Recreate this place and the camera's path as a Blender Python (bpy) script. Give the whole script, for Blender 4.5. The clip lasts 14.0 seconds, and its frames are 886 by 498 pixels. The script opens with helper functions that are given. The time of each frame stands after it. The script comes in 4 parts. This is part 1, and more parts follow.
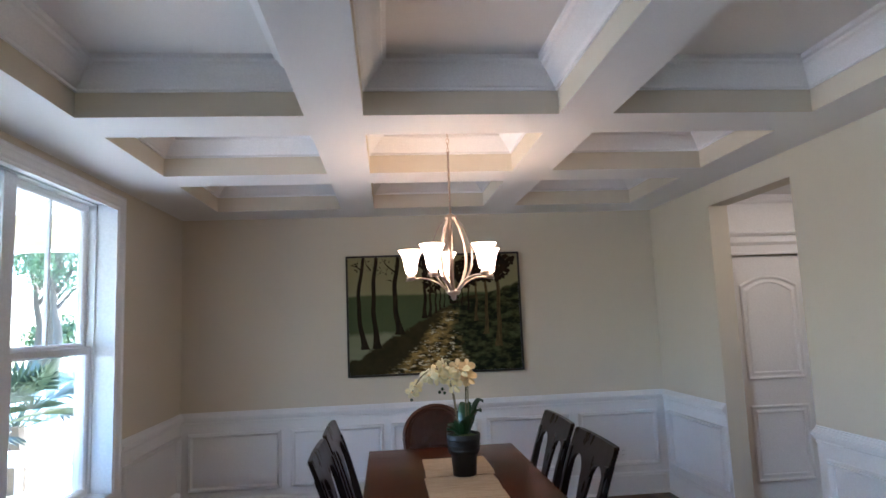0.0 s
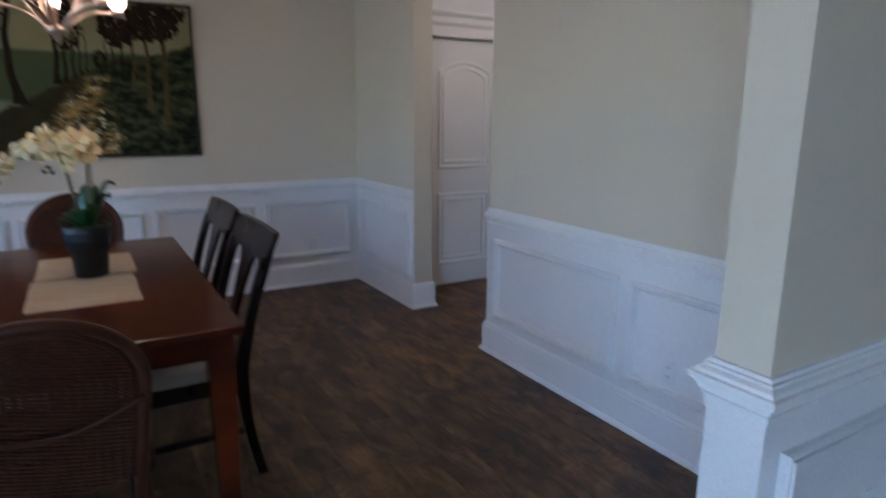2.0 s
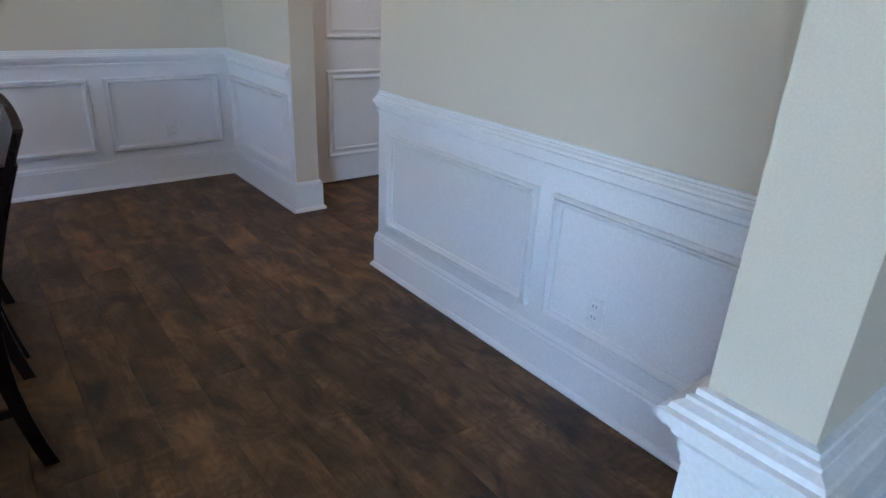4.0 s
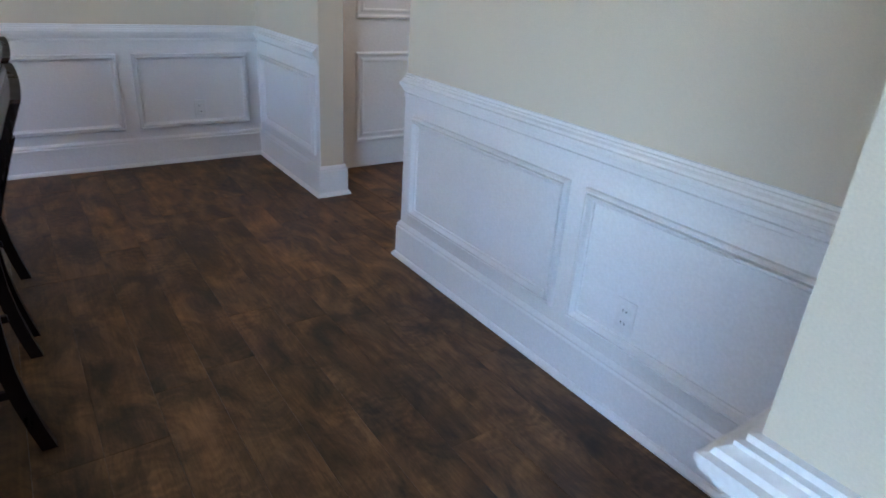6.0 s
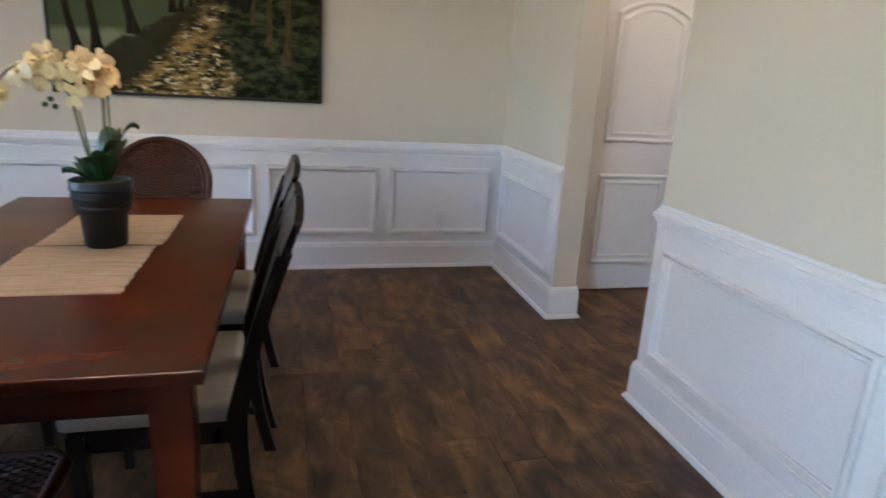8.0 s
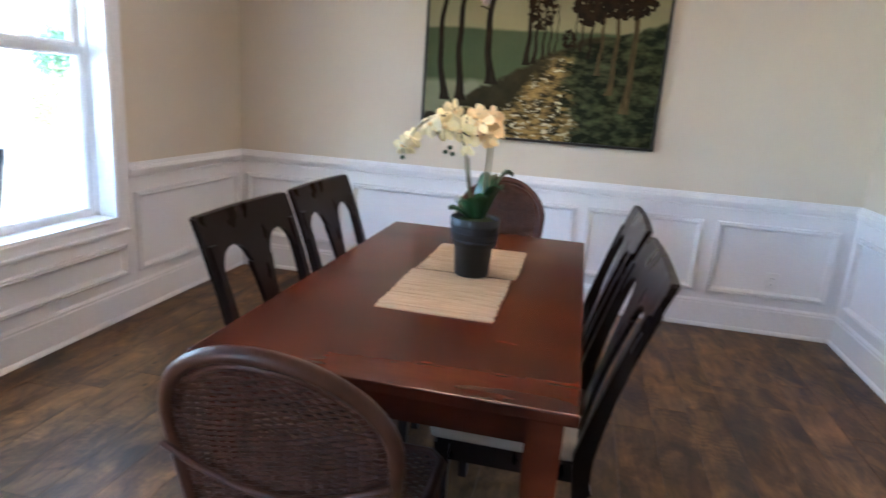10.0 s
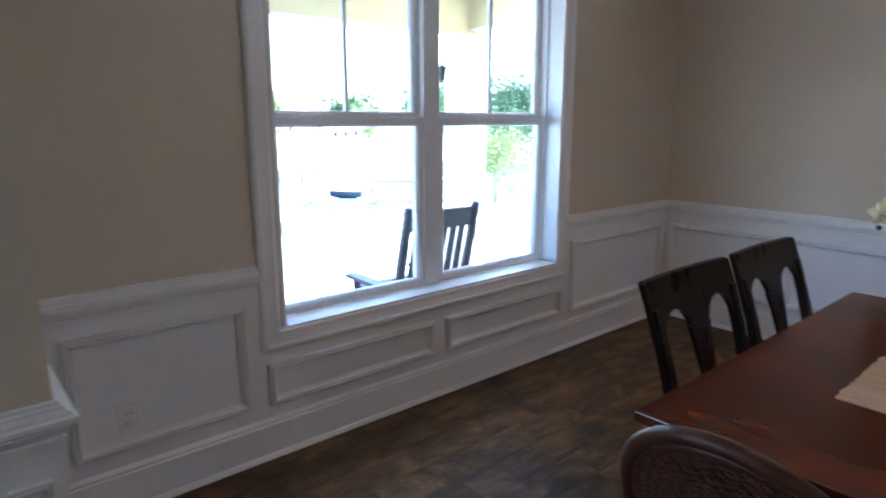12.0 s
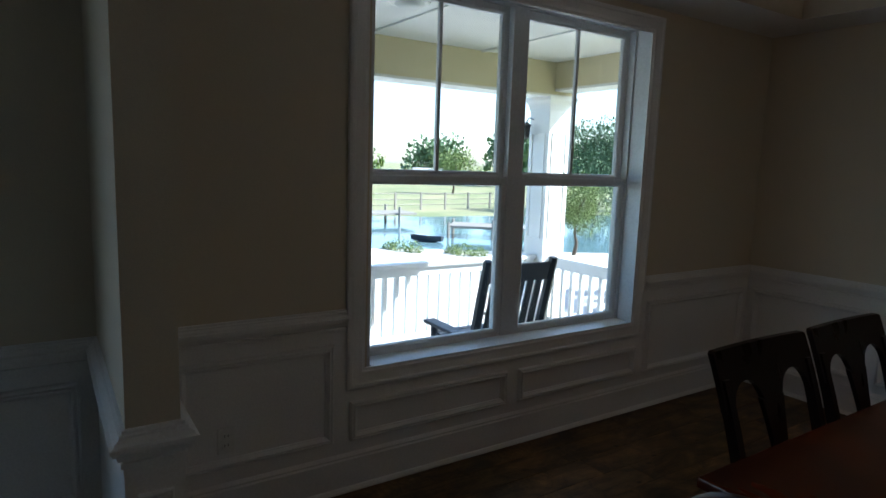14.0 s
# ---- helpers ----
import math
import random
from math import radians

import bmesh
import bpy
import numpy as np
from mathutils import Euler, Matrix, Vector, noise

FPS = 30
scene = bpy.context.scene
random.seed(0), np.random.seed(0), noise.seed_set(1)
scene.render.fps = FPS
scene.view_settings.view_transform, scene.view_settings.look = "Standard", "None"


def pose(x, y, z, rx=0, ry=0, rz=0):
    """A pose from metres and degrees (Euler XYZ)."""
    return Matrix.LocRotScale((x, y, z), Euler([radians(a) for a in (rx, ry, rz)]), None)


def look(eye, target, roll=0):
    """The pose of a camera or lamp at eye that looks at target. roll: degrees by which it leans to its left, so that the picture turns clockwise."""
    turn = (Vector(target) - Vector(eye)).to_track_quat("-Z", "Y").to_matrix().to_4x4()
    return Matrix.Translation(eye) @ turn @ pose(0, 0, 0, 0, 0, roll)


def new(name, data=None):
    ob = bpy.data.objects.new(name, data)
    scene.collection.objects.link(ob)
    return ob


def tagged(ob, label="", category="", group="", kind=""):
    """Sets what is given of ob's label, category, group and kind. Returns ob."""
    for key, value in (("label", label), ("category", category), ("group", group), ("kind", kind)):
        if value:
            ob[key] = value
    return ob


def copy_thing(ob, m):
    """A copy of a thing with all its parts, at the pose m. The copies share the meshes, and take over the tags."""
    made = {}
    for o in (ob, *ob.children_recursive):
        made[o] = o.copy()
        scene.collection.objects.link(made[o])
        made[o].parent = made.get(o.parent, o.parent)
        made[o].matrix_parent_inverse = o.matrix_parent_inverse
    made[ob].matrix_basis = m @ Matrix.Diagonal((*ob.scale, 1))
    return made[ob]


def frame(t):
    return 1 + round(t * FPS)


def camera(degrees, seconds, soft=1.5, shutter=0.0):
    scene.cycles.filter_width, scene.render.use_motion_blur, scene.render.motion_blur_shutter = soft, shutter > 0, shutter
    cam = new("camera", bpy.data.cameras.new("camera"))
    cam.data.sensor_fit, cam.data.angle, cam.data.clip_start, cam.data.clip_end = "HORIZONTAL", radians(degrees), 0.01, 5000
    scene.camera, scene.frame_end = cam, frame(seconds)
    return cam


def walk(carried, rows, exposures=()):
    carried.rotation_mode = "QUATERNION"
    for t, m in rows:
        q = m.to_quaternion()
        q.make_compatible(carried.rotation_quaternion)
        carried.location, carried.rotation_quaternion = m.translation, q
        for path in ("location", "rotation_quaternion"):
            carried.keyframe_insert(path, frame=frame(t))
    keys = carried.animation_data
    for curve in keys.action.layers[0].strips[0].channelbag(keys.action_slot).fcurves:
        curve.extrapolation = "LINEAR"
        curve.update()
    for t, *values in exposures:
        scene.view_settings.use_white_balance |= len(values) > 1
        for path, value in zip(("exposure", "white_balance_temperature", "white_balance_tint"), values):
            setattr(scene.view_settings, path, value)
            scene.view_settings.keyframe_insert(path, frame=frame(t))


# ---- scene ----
cam = camera(71.8, 14.0, 1.5, 0.5)
PATH = [
    (0, (-0.309, 0.5, 1.591), (-0.121, 2.477, 1.825), -2.3),
    (0.5, (-0.247, 0.573, 1.584), (0.013, 2.548, 1.763), -2.0),
    (1, (-0.182, 0.664, 1.559), (0.297, 2.605, 1.597), -1.8),
    (1.5, (-0.017, 0.85, 1.488), (0.741, 2.694, 1.33), -1.1),
    (2, (0.096, 0.996, 1.43), (1.09, 2.678, 1.006), 0.4),
    (2.5, (0.332, 1.151, 1.382), (1.41, 2.725, 0.78), 1.3),
    (3, (0.503, 1.299, 1.372), (1.634, 2.804, 0.697), 1.2),
    (3.2, (0.529, 1.357, 1.37), (1.688, 2.829, 0.673), 1.8),
    (5.5, (0.715, 1.574, 1.312), (1.829, 3.002, 0.463), 3.7),
    (6, (0.715, 1.588, 1.315), (1.782, 3.066, 0.493), 4.0),
    (6.5, (0.726, 1.647, 1.33), (1.714, 3.222, 0.595), 3.8),
    (7, (0.756, 1.757, 1.333), (1.617, 3.437, 0.673), 3.2),
    (7.5, (0.714, 1.805, 1.341), (1.415, 3.583, 0.751), 3.4),
    (7.7, (0.708, 1.802, 1.345), (1.322, 3.619, 0.777), 3.4),
    (9.8, (0.498, 1.774, 1.407), (0.182, 3.684, 0.907), 3.7),
    (10, (0.453, 1.761, 1.403), (0.049, 3.658, 0.913), 4.0),
    (10.5, (0.332, 1.75, 1.422), (-0.302, 3.585, 0.94), 4.5),
    (11, (0.263, 1.728, 1.431), (-0.665, 3.438, 0.965), 3.5),
    (11.5, (0.303, 1.679, 1.467), (-0.952, 3.173, 1.025), 1.3),
    (12, (0.364, 1.633, 1.507), (-1.119, 2.908, 1.091), 0.0),
    (12.5, (0.372, 1.597, 1.536), (-1.217, 2.75, 1.155), 0.1),
    (13, (0.384, 1.584, 1.537), (-1.245, 2.697, 1.21), 0.7),
    (13.5, (0.405, 1.548, 1.557), (-1.237, 2.651, 1.26), 1.4),
    (14, (0.488, 1.523, 1.582), (-1.167, 2.611, 1.305), 1.9),
]
EXPOSURES = [(0.0, 3.98, 5200, 18), (1.5, 3.72, 5000, 18), (2.5, 3.68, 4950, 19), (3.0, 3.86, 4950, 17), (5.5, 4.33, 5000, 15), (6.5, 4.28, 5100, 15), (7.5, 4.38, 5550, 16), (10.0, 5.05, 5200, 18), (11.0, 4.8, 5050, 18), (12.0, 3.82, 5000, 18), (13.0, 2.28, 5100, 13), (14.0, 1.65, 5400, 9)]
walk(cam, [(t, look(eye, target, roll)) for t, eye, target, roll in PATH], EXPOSURES)

# ---- world, sun, exposure ----
SKY = bpy.data.worlds.new("sky")
scene.world = SKY
SKY.use_nodes = True
_n = SKY.node_tree.nodes
_sky = _n.new("ShaderNodeTexSky")
_sky.sky_type = "NISHITA"
_sky.sun_disc = False
_sky.sun_elevation, _sky.sun_rotation = radians(38.5), radians(35)
_n["Background"].inputs["Strength"].default_value = 0.15
SKY.node_tree.links.new(_sky.outputs[0], _n["Background"].inputs["Color"])
sun = new("sun", bpy.data.lights.new("sun", "SUN"))
sun.data.energy, sun.data.angle, sun.data.color = 5.0, radians(0.5), (1.0, 0.95, 0.87)
sun.matrix_world = look((0, 0, 20), (0 - math.sin(radians(35)), 0 - math.cos(radians(35)), 20 - math.tan(radians(38.5))))


# ---- materials ----
def mat(name, color, rough=0.5, metal=0.0, spots=None, amount=0.5, scale=6.0, grain=60.0, bump=0.05, stretch=(1, 1, 1), coat=0.0, vary=0.0, emit=None, spec=0.5):
    """A surface with large and fine variation: color blends to spots, grain gives relief; vary shifts the tone from object to object."""
    m = bpy.data.materials.new(name)
    m.use_nodes = True
    nt = m.node_tree
    b = nt.nodes["Principled BSDF"]
    b.inputs["Metallic"].default_value = metal
    b.inputs["Specular IOR Level"].default_value = spec
    b.inputs["Coat Weight"].default_value = coat
    b.inputs["Coat Roughness"].default_value = 0.15
    tc = nt.nodes.new("ShaderNodeTexCoord")
    mp = nt.nodes.new("ShaderNodeMapping")
    mp.inputs["Scale"].default_value = stretch
    nt.links.new(tc.outputs["Object"], mp.inputs["Vector"])
    vec = mp.outputs["Vector"]
    info = nt.nodes.new("ShaderNodeObjectInfo")
    if vary:
        add = nt.nodes.new("ShaderNodeVectorMath")
        mul = nt.nodes.new("ShaderNodeMath")
        mul.operation, mul.inputs[1].default_value = "MULTIPLY", 37.0
        nt.links.new(info.outputs["Random"], mul.inputs[0])
        nt.links.new(vec, add.inputs[0])
        nt.links.new(mul.outputs[0], add.inputs[1])
        vec = add.outputs[0]
    n1 = nt.nodes.new("ShaderNodeTexNoise")
    n1.inputs["Scale"].default_value, n1.inputs["Detail"].default_value = scale, 4
    n2 = nt.nodes.new("ShaderNodeTexNoise")
    n2.inputs["Scale"].default_value, n2.inputs["Detail"].default_value = grain, 3
    nt.links.new(vec, n1.inputs["Vector"])
    nt.links.new(vec, n2.inputs["Vector"])
    ramp = nt.nodes.new("ShaderNodeMapRange")
    ramp.inputs[1].default_value, ramp.inputs[2].default_value = 0.35, 0.68
    ramp.inputs[4].default_value = amount
    nt.links.new(n1.outputs["Fac"], ramp.inputs[0])
    mix = nt.nodes.new("ShaderNodeMix")
    mix.data_type = "RGBA"
    mix.inputs["A"].default_value = (*color, 1)
    mix.inputs["B"].default_value = (*(spots or [c * 0.86 for c in color]), 1)
    nt.links.new(ramp.outputs[0], mix.inputs["Factor"])
    hsv = nt.nodes.new("ShaderNodeHueSaturation")
    nt.links.new(mix.outputs["Result"], hsv.inputs["Color"])
    val = nt.nodes.new("ShaderNodeMath")
    val.operation = "MULTIPLY_ADD"
    val.inputs[1].default_value, val.inputs[2].default_value = 0.24, 0.88
    nt.links.new(n2.outputs["Fac"], val.inputs[0])
    out = val.outputs[0]
    if vary:
        vm = nt.nodes.new("ShaderNodeMath")
        vm.operation, vm.inputs[1].default_value, vm.inputs[2].default_value = "MULTIPLY_ADD", vary, 1 - vary / 2
        nt.links.new(info.outputs["Random"], vm.inputs[0])
        mm = nt.nodes.new("ShaderNodeMath")
        mm.operation = "MULTIPLY"
        nt.links.new(out, mm.inputs[0])
        nt.links.new(vm.outputs[0], mm.inputs[1])
        out = mm.outputs[0]
    nt.links.new(out, hsv.inputs["Value"])
    nt.links.new(hsv.outputs[0], b.inputs["Base Color"])
    rr = nt.nodes.new("ShaderNodeMath")
    rr.operation, rr.inputs[1].default_value, rr.inputs[2].default_value = "MULTIPLY_ADD", 0.2, rough - 0.1
    nt.links.new(n1.outputs["Fac"], rr.inputs[0])
    nt.links.new(rr.outputs[0], b.inputs["Roughness"])
    if bump:
        bp = nt.nodes.new("ShaderNodeBump")
        bp.inputs["Strength"].default_value, bp.inputs["Distance"].default_value = bump, 0.01
        nt.links.new(n2.outputs["Fac"], bp.inputs["Height"])
        nt.links.new(bp.outputs[0], b.inputs["Normal"])
    if emit:
        b.inputs["Emission Color"].default_value, b.inputs["Emission Strength"].default_value = (*emit[0], 1), emit[1]
    return m


def plank_material():
    """Rustic wood-look boards: amber and near-black patches, long streaks, ripple figure and knots; every board is cut from another place."""
    m = mat("floor_plank", (0.050, 0.0275, 0.0125), 0.50, spots=(0.25, 0.131, 0.048), amount=0.90, scale=4.2, grain=55, bump=0.08, stretch=(1.5, 0.9, 1), vary=0.30, spec=0.40)
    nt = m.node_tree
    b = nt.nodes["Principled BSDF"]
    was = b.inputs["Base Color"].links[0].from_socket
    vec = next(n for n in nt.nodes if n.type == "VECT_MATH").outputs[0]

    def noise(stretch, scale, detail, distort=0.0, rough=0.5):
        st = nt.nodes.new("ShaderNodeMapping")
        st.inputs["Scale"].default_value = stretch
        nt.links.new(vec, st.inputs["Vector"])
        g = nt.nodes.new("ShaderNodeTexNoise")
        for key, v in (("Scale", scale), ("Detail", detail), ("Distortion", distort), ("Roughness", rough)):
            g.inputs[key].default_value = v
        nt.links.new(st.outputs[0], g.inputs["Vector"])
        return g.outputs["Fac"]

    def ranged(v, lo, hi, a, c):
        r = nt.nodes.new("ShaderNodeMapRange")
        for k, q in enumerate((lo, hi, a, c)):
            r.inputs[k + 1].default_value = q
        nt.links.new(v, r.inputs[0])
        return r.outputs[0]

    def times(a, c):
        mu = nt.nodes.new("ShaderNodeMath")
        mu.operation = "MULTIPLY"
        nt.links.new(a, mu.inputs[0])
        nt.links.new(c, mu.inputs[1])
        return mu.outputs[0]

    streak = ranged(noise((26, 2.2, 1), 1.6, 6, 1.6), 0.3, 0.72, 0.78, 1.20)
    smudge = ranged(noise((1.6, 1.0, 1), 2.3, 6, 1.0, 0.65), 0.38, 0.60, 0.48, 1.15)
    wv = nt.nodes.new("ShaderNodeTexWave")
    wv.bands_direction = "Y"
    for key, v in (("Scale", 9.0), ("Distortion", 9.0), ("Detail", 3.0), ("Detail Scale", 1.4)):
        wv.inputs[key].default_value = v
    nt.links.new(vec, wv.inputs["Vector"])
    where = ranged(noise((1, 1, 1), 2.7, 2), 0.52, 0.64, 0.0, 1.0)
    ripple = nt.nodes.new("ShaderNodeMath")
    ripple.operation = "MULTIPLY_ADD"
    nt.links.new(times(ranged(wv.outputs["Fac"], 0.2, 0.9, -0.16, 0.15), where), ripple.inputs[0])
    ripple.inputs[1].default_value, ripple.inputs[2].default_value = 1.0, 1.0
    vo = nt.nodes.new("ShaderNodeTexVoronoi")
    vo.inputs["Scale"].default_value = 3.6
    nt.links.new(vec, vo.inputs["Vector"])
    knots = ranged(vo.outputs["Distance"], 0.025, 0.085, 0.22, 1.0)
    n1 = next(n for n in nt.nodes if n.type == "TEX_NOISE")
    n1.inputs["Detail"].default_value, n1.inputs["Roughness"].default_value, n1.inputs["Distortion"].default_value = 8, 0.64, 0.9
    h = nt.nodes.new("ShaderNodeHueSaturation")
    nt.links.new(was, h.inputs["Color"])
    nt.links.new(times(times(streak, smudge), times(ripple.outputs[0], knots)), h.inputs["Value"])
    nt.links.new(h.outputs[0], b.inputs["Base Color"])
    return m


WALL = mat("wall_paint", (0.64, 0.578, 0.460), 0.6, spots=(0.61, 0.55, 0.436), scale=1.5, grain=350, bump=0.02)
WHITE = mat("white_trim_paint", (0.80, 0.80, 0.80), 0.35, spots=(0.75, 0.75, 0.74), scale=2.5, grain=120, bump=0.008)
CEIL = mat("ceiling_paint", (0.80, 0.79, 0.77), 0.7, spots=(0.76, 0.75, 0.73), scale=1.5, grain=300, bump=0.02)
PLANK = plank_material()
JOINT = mat("floor_joint", (0.10, 0.068, 0.042), 0.8)
CHERRY = mat("cherry_wood", (0.104, 0.0205, 0.0068), 0.22, spots=(0.034, 0.0078, 0.0038), amount=0.95, scale=2.2, grain=22, bump=0.006, stretch=(0.9, 3.2, 2), coat=0.0, spec=0.32)
ESPRESSO = mat("espresso_wood", (0.0085, 0.0042, 0.0036), 0.30, spots=(0.013, 0.007, 0.0055), scale=5, grain=60, bump=0.03, stretch=(3, 3, 0.7), coat=0.0, spec=0.22)
FABRIC = mat("seat_fabric", (0.50, 0.44, 0.35), 0.9, spots=(0.44, 0.39, 0.31), scale=9, grain=500, bump=0.3)
WICKER = mat("wicker_strand", (0.040, 0.0135, 0.0065), 0.42, spots=(0.10, 0.036, 0.016), amount=0.7, scale=30, grain=160, bump=0.1, coat=0.0, spec=0.3)
RATTAN = mat("rattan_pole", (0.052, 0.018, 0.0085), 0.42, spots=(0.095, 0.035, 0.016), scale=14, grain=90, bump=0.06, coat=0.0, spec=0.25)
REED = mat("woven_reed", (0.54, 0.43, 0.29), 0.85, spots=(0.36, 0.27, 0.16), amount=0.7, scale=10, grain=70, bump=0.3, stretch=(1.0, 14, 1))
STRING = mat("reed_string", (0.44, 0.34, 0.22), 0.8)
POT = mat("dark_pot", (0.009, 0.011, 0.011), 0.5, spots=(0.016, 0.018, 0.017), scale=18, grain=90, bump=0.1)
LEAF = mat("orchid_leaf", (0.014, 0.050, 0.014), 0.35, spots=(0.030, 0.085, 0.022), scale=9, grain=60, bump=0.05, coat=0.2)
STEM = mat("orchid_stem", (0.16, 0.16, 0.07), 0.5, spots=(0.22, 0.14, 0.08), scale=12)
PETAL = mat("orchid_petal", (0.78, 0.66, 0.32), 0.5, spots=(0.80, 0.75, 0.50), amount=1.0, scale=8, grain=60, bump=0.05, vary=0.2)
PEACH = mat("orchid_petal_peach", (0.78, 0.53, 0.22), 0.5, spots=(0.80, 0.66, 0.36), amount=0.9, scale=14, grain=60, bump=0.05)
MOSS = mat("moss", (0.06, 0.08, 0.02), 0.9, scale=30, grain=200, bump=0.5)
NICKEL = mat("brushed_nickel", (0.52, 0.42, 0.34), 0.32, metal=1.0, spots=(0.45, 0.36, 0.30), scale=8, grain=120, bump=0.02)
SHADE = mat("frosted_shade", (0.9, 0.88, 0.82), 0.5, emit=((1.0, 0.64, 0.37), 1.2))
DIFFUSER = mat("lit_diffuser", (0.9, 0.88, 0.82), 0.5, emit=((1.0, 0.76, 0.52), 5.5))
BLACK = mat("black_frame", (0.010, 0.009, 0.008), 0.4, scale=8)
VINYL = mat("window_vinyl", (0.74, 0.76, 0.78), 0.35, spots=(0.70, 0.72, 0.74), scale=3)
PLATE = mat("outlet_plate", (0.78, 0.78, 0.77), 0.3)
SLOT = mat("outlet_slot", (0.05, 0.05, 0.05), 0.6)


def glass_material():
    m = bpy.data.materials.new("window_glass")
    m.use_nodes = True
    nt = m.node_tree
    nt.nodes.clear()
    o = nt.nodes.new("ShaderNodeOutputMaterial")
    mix = nt.nodes.new("ShaderNodeMixShader")
    tr = nt.nodes.new("ShaderNodeBsdfTransparent")
    tr.inputs[0].default_value = (0.95, 0.97, 0.96, 1)
    gl = nt.nodes.new("ShaderNodeBsdfGlossy")
    gl.inputs["Roughness"].default_value = 0.02
    lw = nt.nodes.new("ShaderNodeLayerWeight")
    lw.inputs[0].default_value = 0.5
    pw = nt.nodes.new("ShaderNodeMath")
    pw.operation, pw.inputs[1].default_value = "POWER", 4.0
    fr = nt.nodes.new("ShaderNodeMath")
    fr.operation, fr.inputs[1].default_value, fr.inputs[2].default_value = "MULTIPLY_ADD", 0.6, 0.03
    nt.links.new(lw.outputs["Facing"], pw.inputs[0])
    nt.links.new(pw.outputs[0], fr.inputs[0])
    for a, b in ((fr.outputs[0], mix.inputs[0]), (tr.outputs[0], mix.inputs[1]), (gl.outputs[0], mix.inputs[2]), (mix.outputs[0], o.inputs[0])):
        nt.links.new(a, b)
    return m


GLASS = glass_material()


# ---- building helpers ----
def mesh_of(name, bm, mats):
    me = bpy.data.meshes.new(name)
    bmesh.ops.recalc_face_normals(bm, faces=bm.faces[:])
    bm.to_mesh(me)
    bm.free()
    for m in mats if isinstance(mats, (list, tuple)) else [mats]:
        me.materials.append(m)
    return me


def part(name, bm, material, parent=None, label="", smooth=False):
    me = mesh_of(name, bm, material)
    if smooth:
        for p in me.polygons:
            p.use_smooth = True
    ob = new(name, me)
    if parent is not None:
        ob.parent = parent
    if label:
        ob["label"] = label
    return ob


def thing(name, label, category, group="", at=None):
    ob = new(name)
    ob.empty_display_size = 0.05
    if at is not None:
        ob.matrix_basis = at
    return tagged(ob, label, category, group)


def structure(name, bm, material, label="", category="", smooth=False):
    return tagged(part(name, bm, material, None, "", smooth), label, category, kind="structure")


def add_box(bm, x0, x1, y0, y1, z0, z1, bevel=0.0):
    t = bmesh.new()
    bmesh.ops.create_cube(t, size=1)
    for v in t.verts:
        v.co = Vector(((x0 + x1) / 2 + v.co.x * (x1 - x0), (y0 + y1) / 2 + v.co.y * (y1 - y0), (z0 + z1) / 2 + v.co.z * (z1 - z0)))
    if bevel:
        bmesh.ops.bevel(t, geom=t.edges[:], offset=bevel, segments=2, affect="EDGES", profile=0.6)
    return merge(bm, t)


def merge(bm, t, m=None):
    ids = {}
    for v in t.verts:
        ids[v] = bm.verts.new(m @ v.co if m else v.co)
    made = []
    for f in t.faces:
        try:
            made.append(bm.faces.new([ids[v] for v in f.verts]))
            made[-1].material_index = f.material_index
        except ValueError:
            pass
    t.free()
    return made


def box(*a, bevel=0.0):
    bm = bmesh.new()
    add_box(bm, *a, bevel=bevel)
    return bm


def sweep(profile, path, closed=False, bm=None):
    """A moulding: profile of (out, z) carried along a level path; out is to the path's right. Corners are mitred."""
    bm = bm or bmesh.new()
    n = len(path)
    rows = []
    for i, p in enumerate(path):
        p = Vector(p)
        dirs = []
        if closed or i > 0:
            dirs.append((p - Vector(path[i - 1])).normalized())
        if closed or i < n - 1:
            dirs.append((Vector(path[(i + 1) % n]) - p).normalized())
        ns = [Vector((d.y, -d.x)) for d in dirs]
        m = ns[0] if len(ns) == 1 else (ns[0] + ns[1]) / (1 + ns[0].dot(ns[1]))
        rows.append([bm.verts.new((p.x + m.x * o, p.y + m.y * o, z)) for o, z in profile])
    k = len(profile)
    for i in range(n if closed else n - 1):
        a, b = rows[i], rows[(i + 1) % n]
        for j in range(k):
            bm.faces.new((a[j], a[(j + 1) % k], b[(j + 1) % k], b[j]))
    if not closed:
        bm.faces.new(rows[0])
        bm.faces.new(rows[-1][::-1])
    return bm


def ring(u0, u1, v0, v1, profile, place, bm=None, arch=0.0):
    """A rectangular frame with mitred corners: profile of (inset, height); place maps (u, v, height) to the world."""
    bm = bm or bmesh.new()
    rows = []
    for d, h in profile:
        a, b, c, e = u0 + d, u1 - d, v0 + d, v1 - d
        pts = [(a, c), (b, c), (b, e)]
        if arch:
            pts += [(b + (a - b) * s / 12, e + arch * (1 - (2 * s / 12 - 1) ** 2)) for s in range(1, 12)]
        pts.append((a, e))
        rows.append([bm.verts.new(place(u, v, h)) for u, v in pts])
    k = len(rows[0])
    for r in range(len(rows) - 1):
        for i in range(k):
            bm.faces.new((rows[r][i], rows[r][(i + 1) % k], rows[r + 1][(i + 1) % k], rows[r + 1][i]))
    return bm


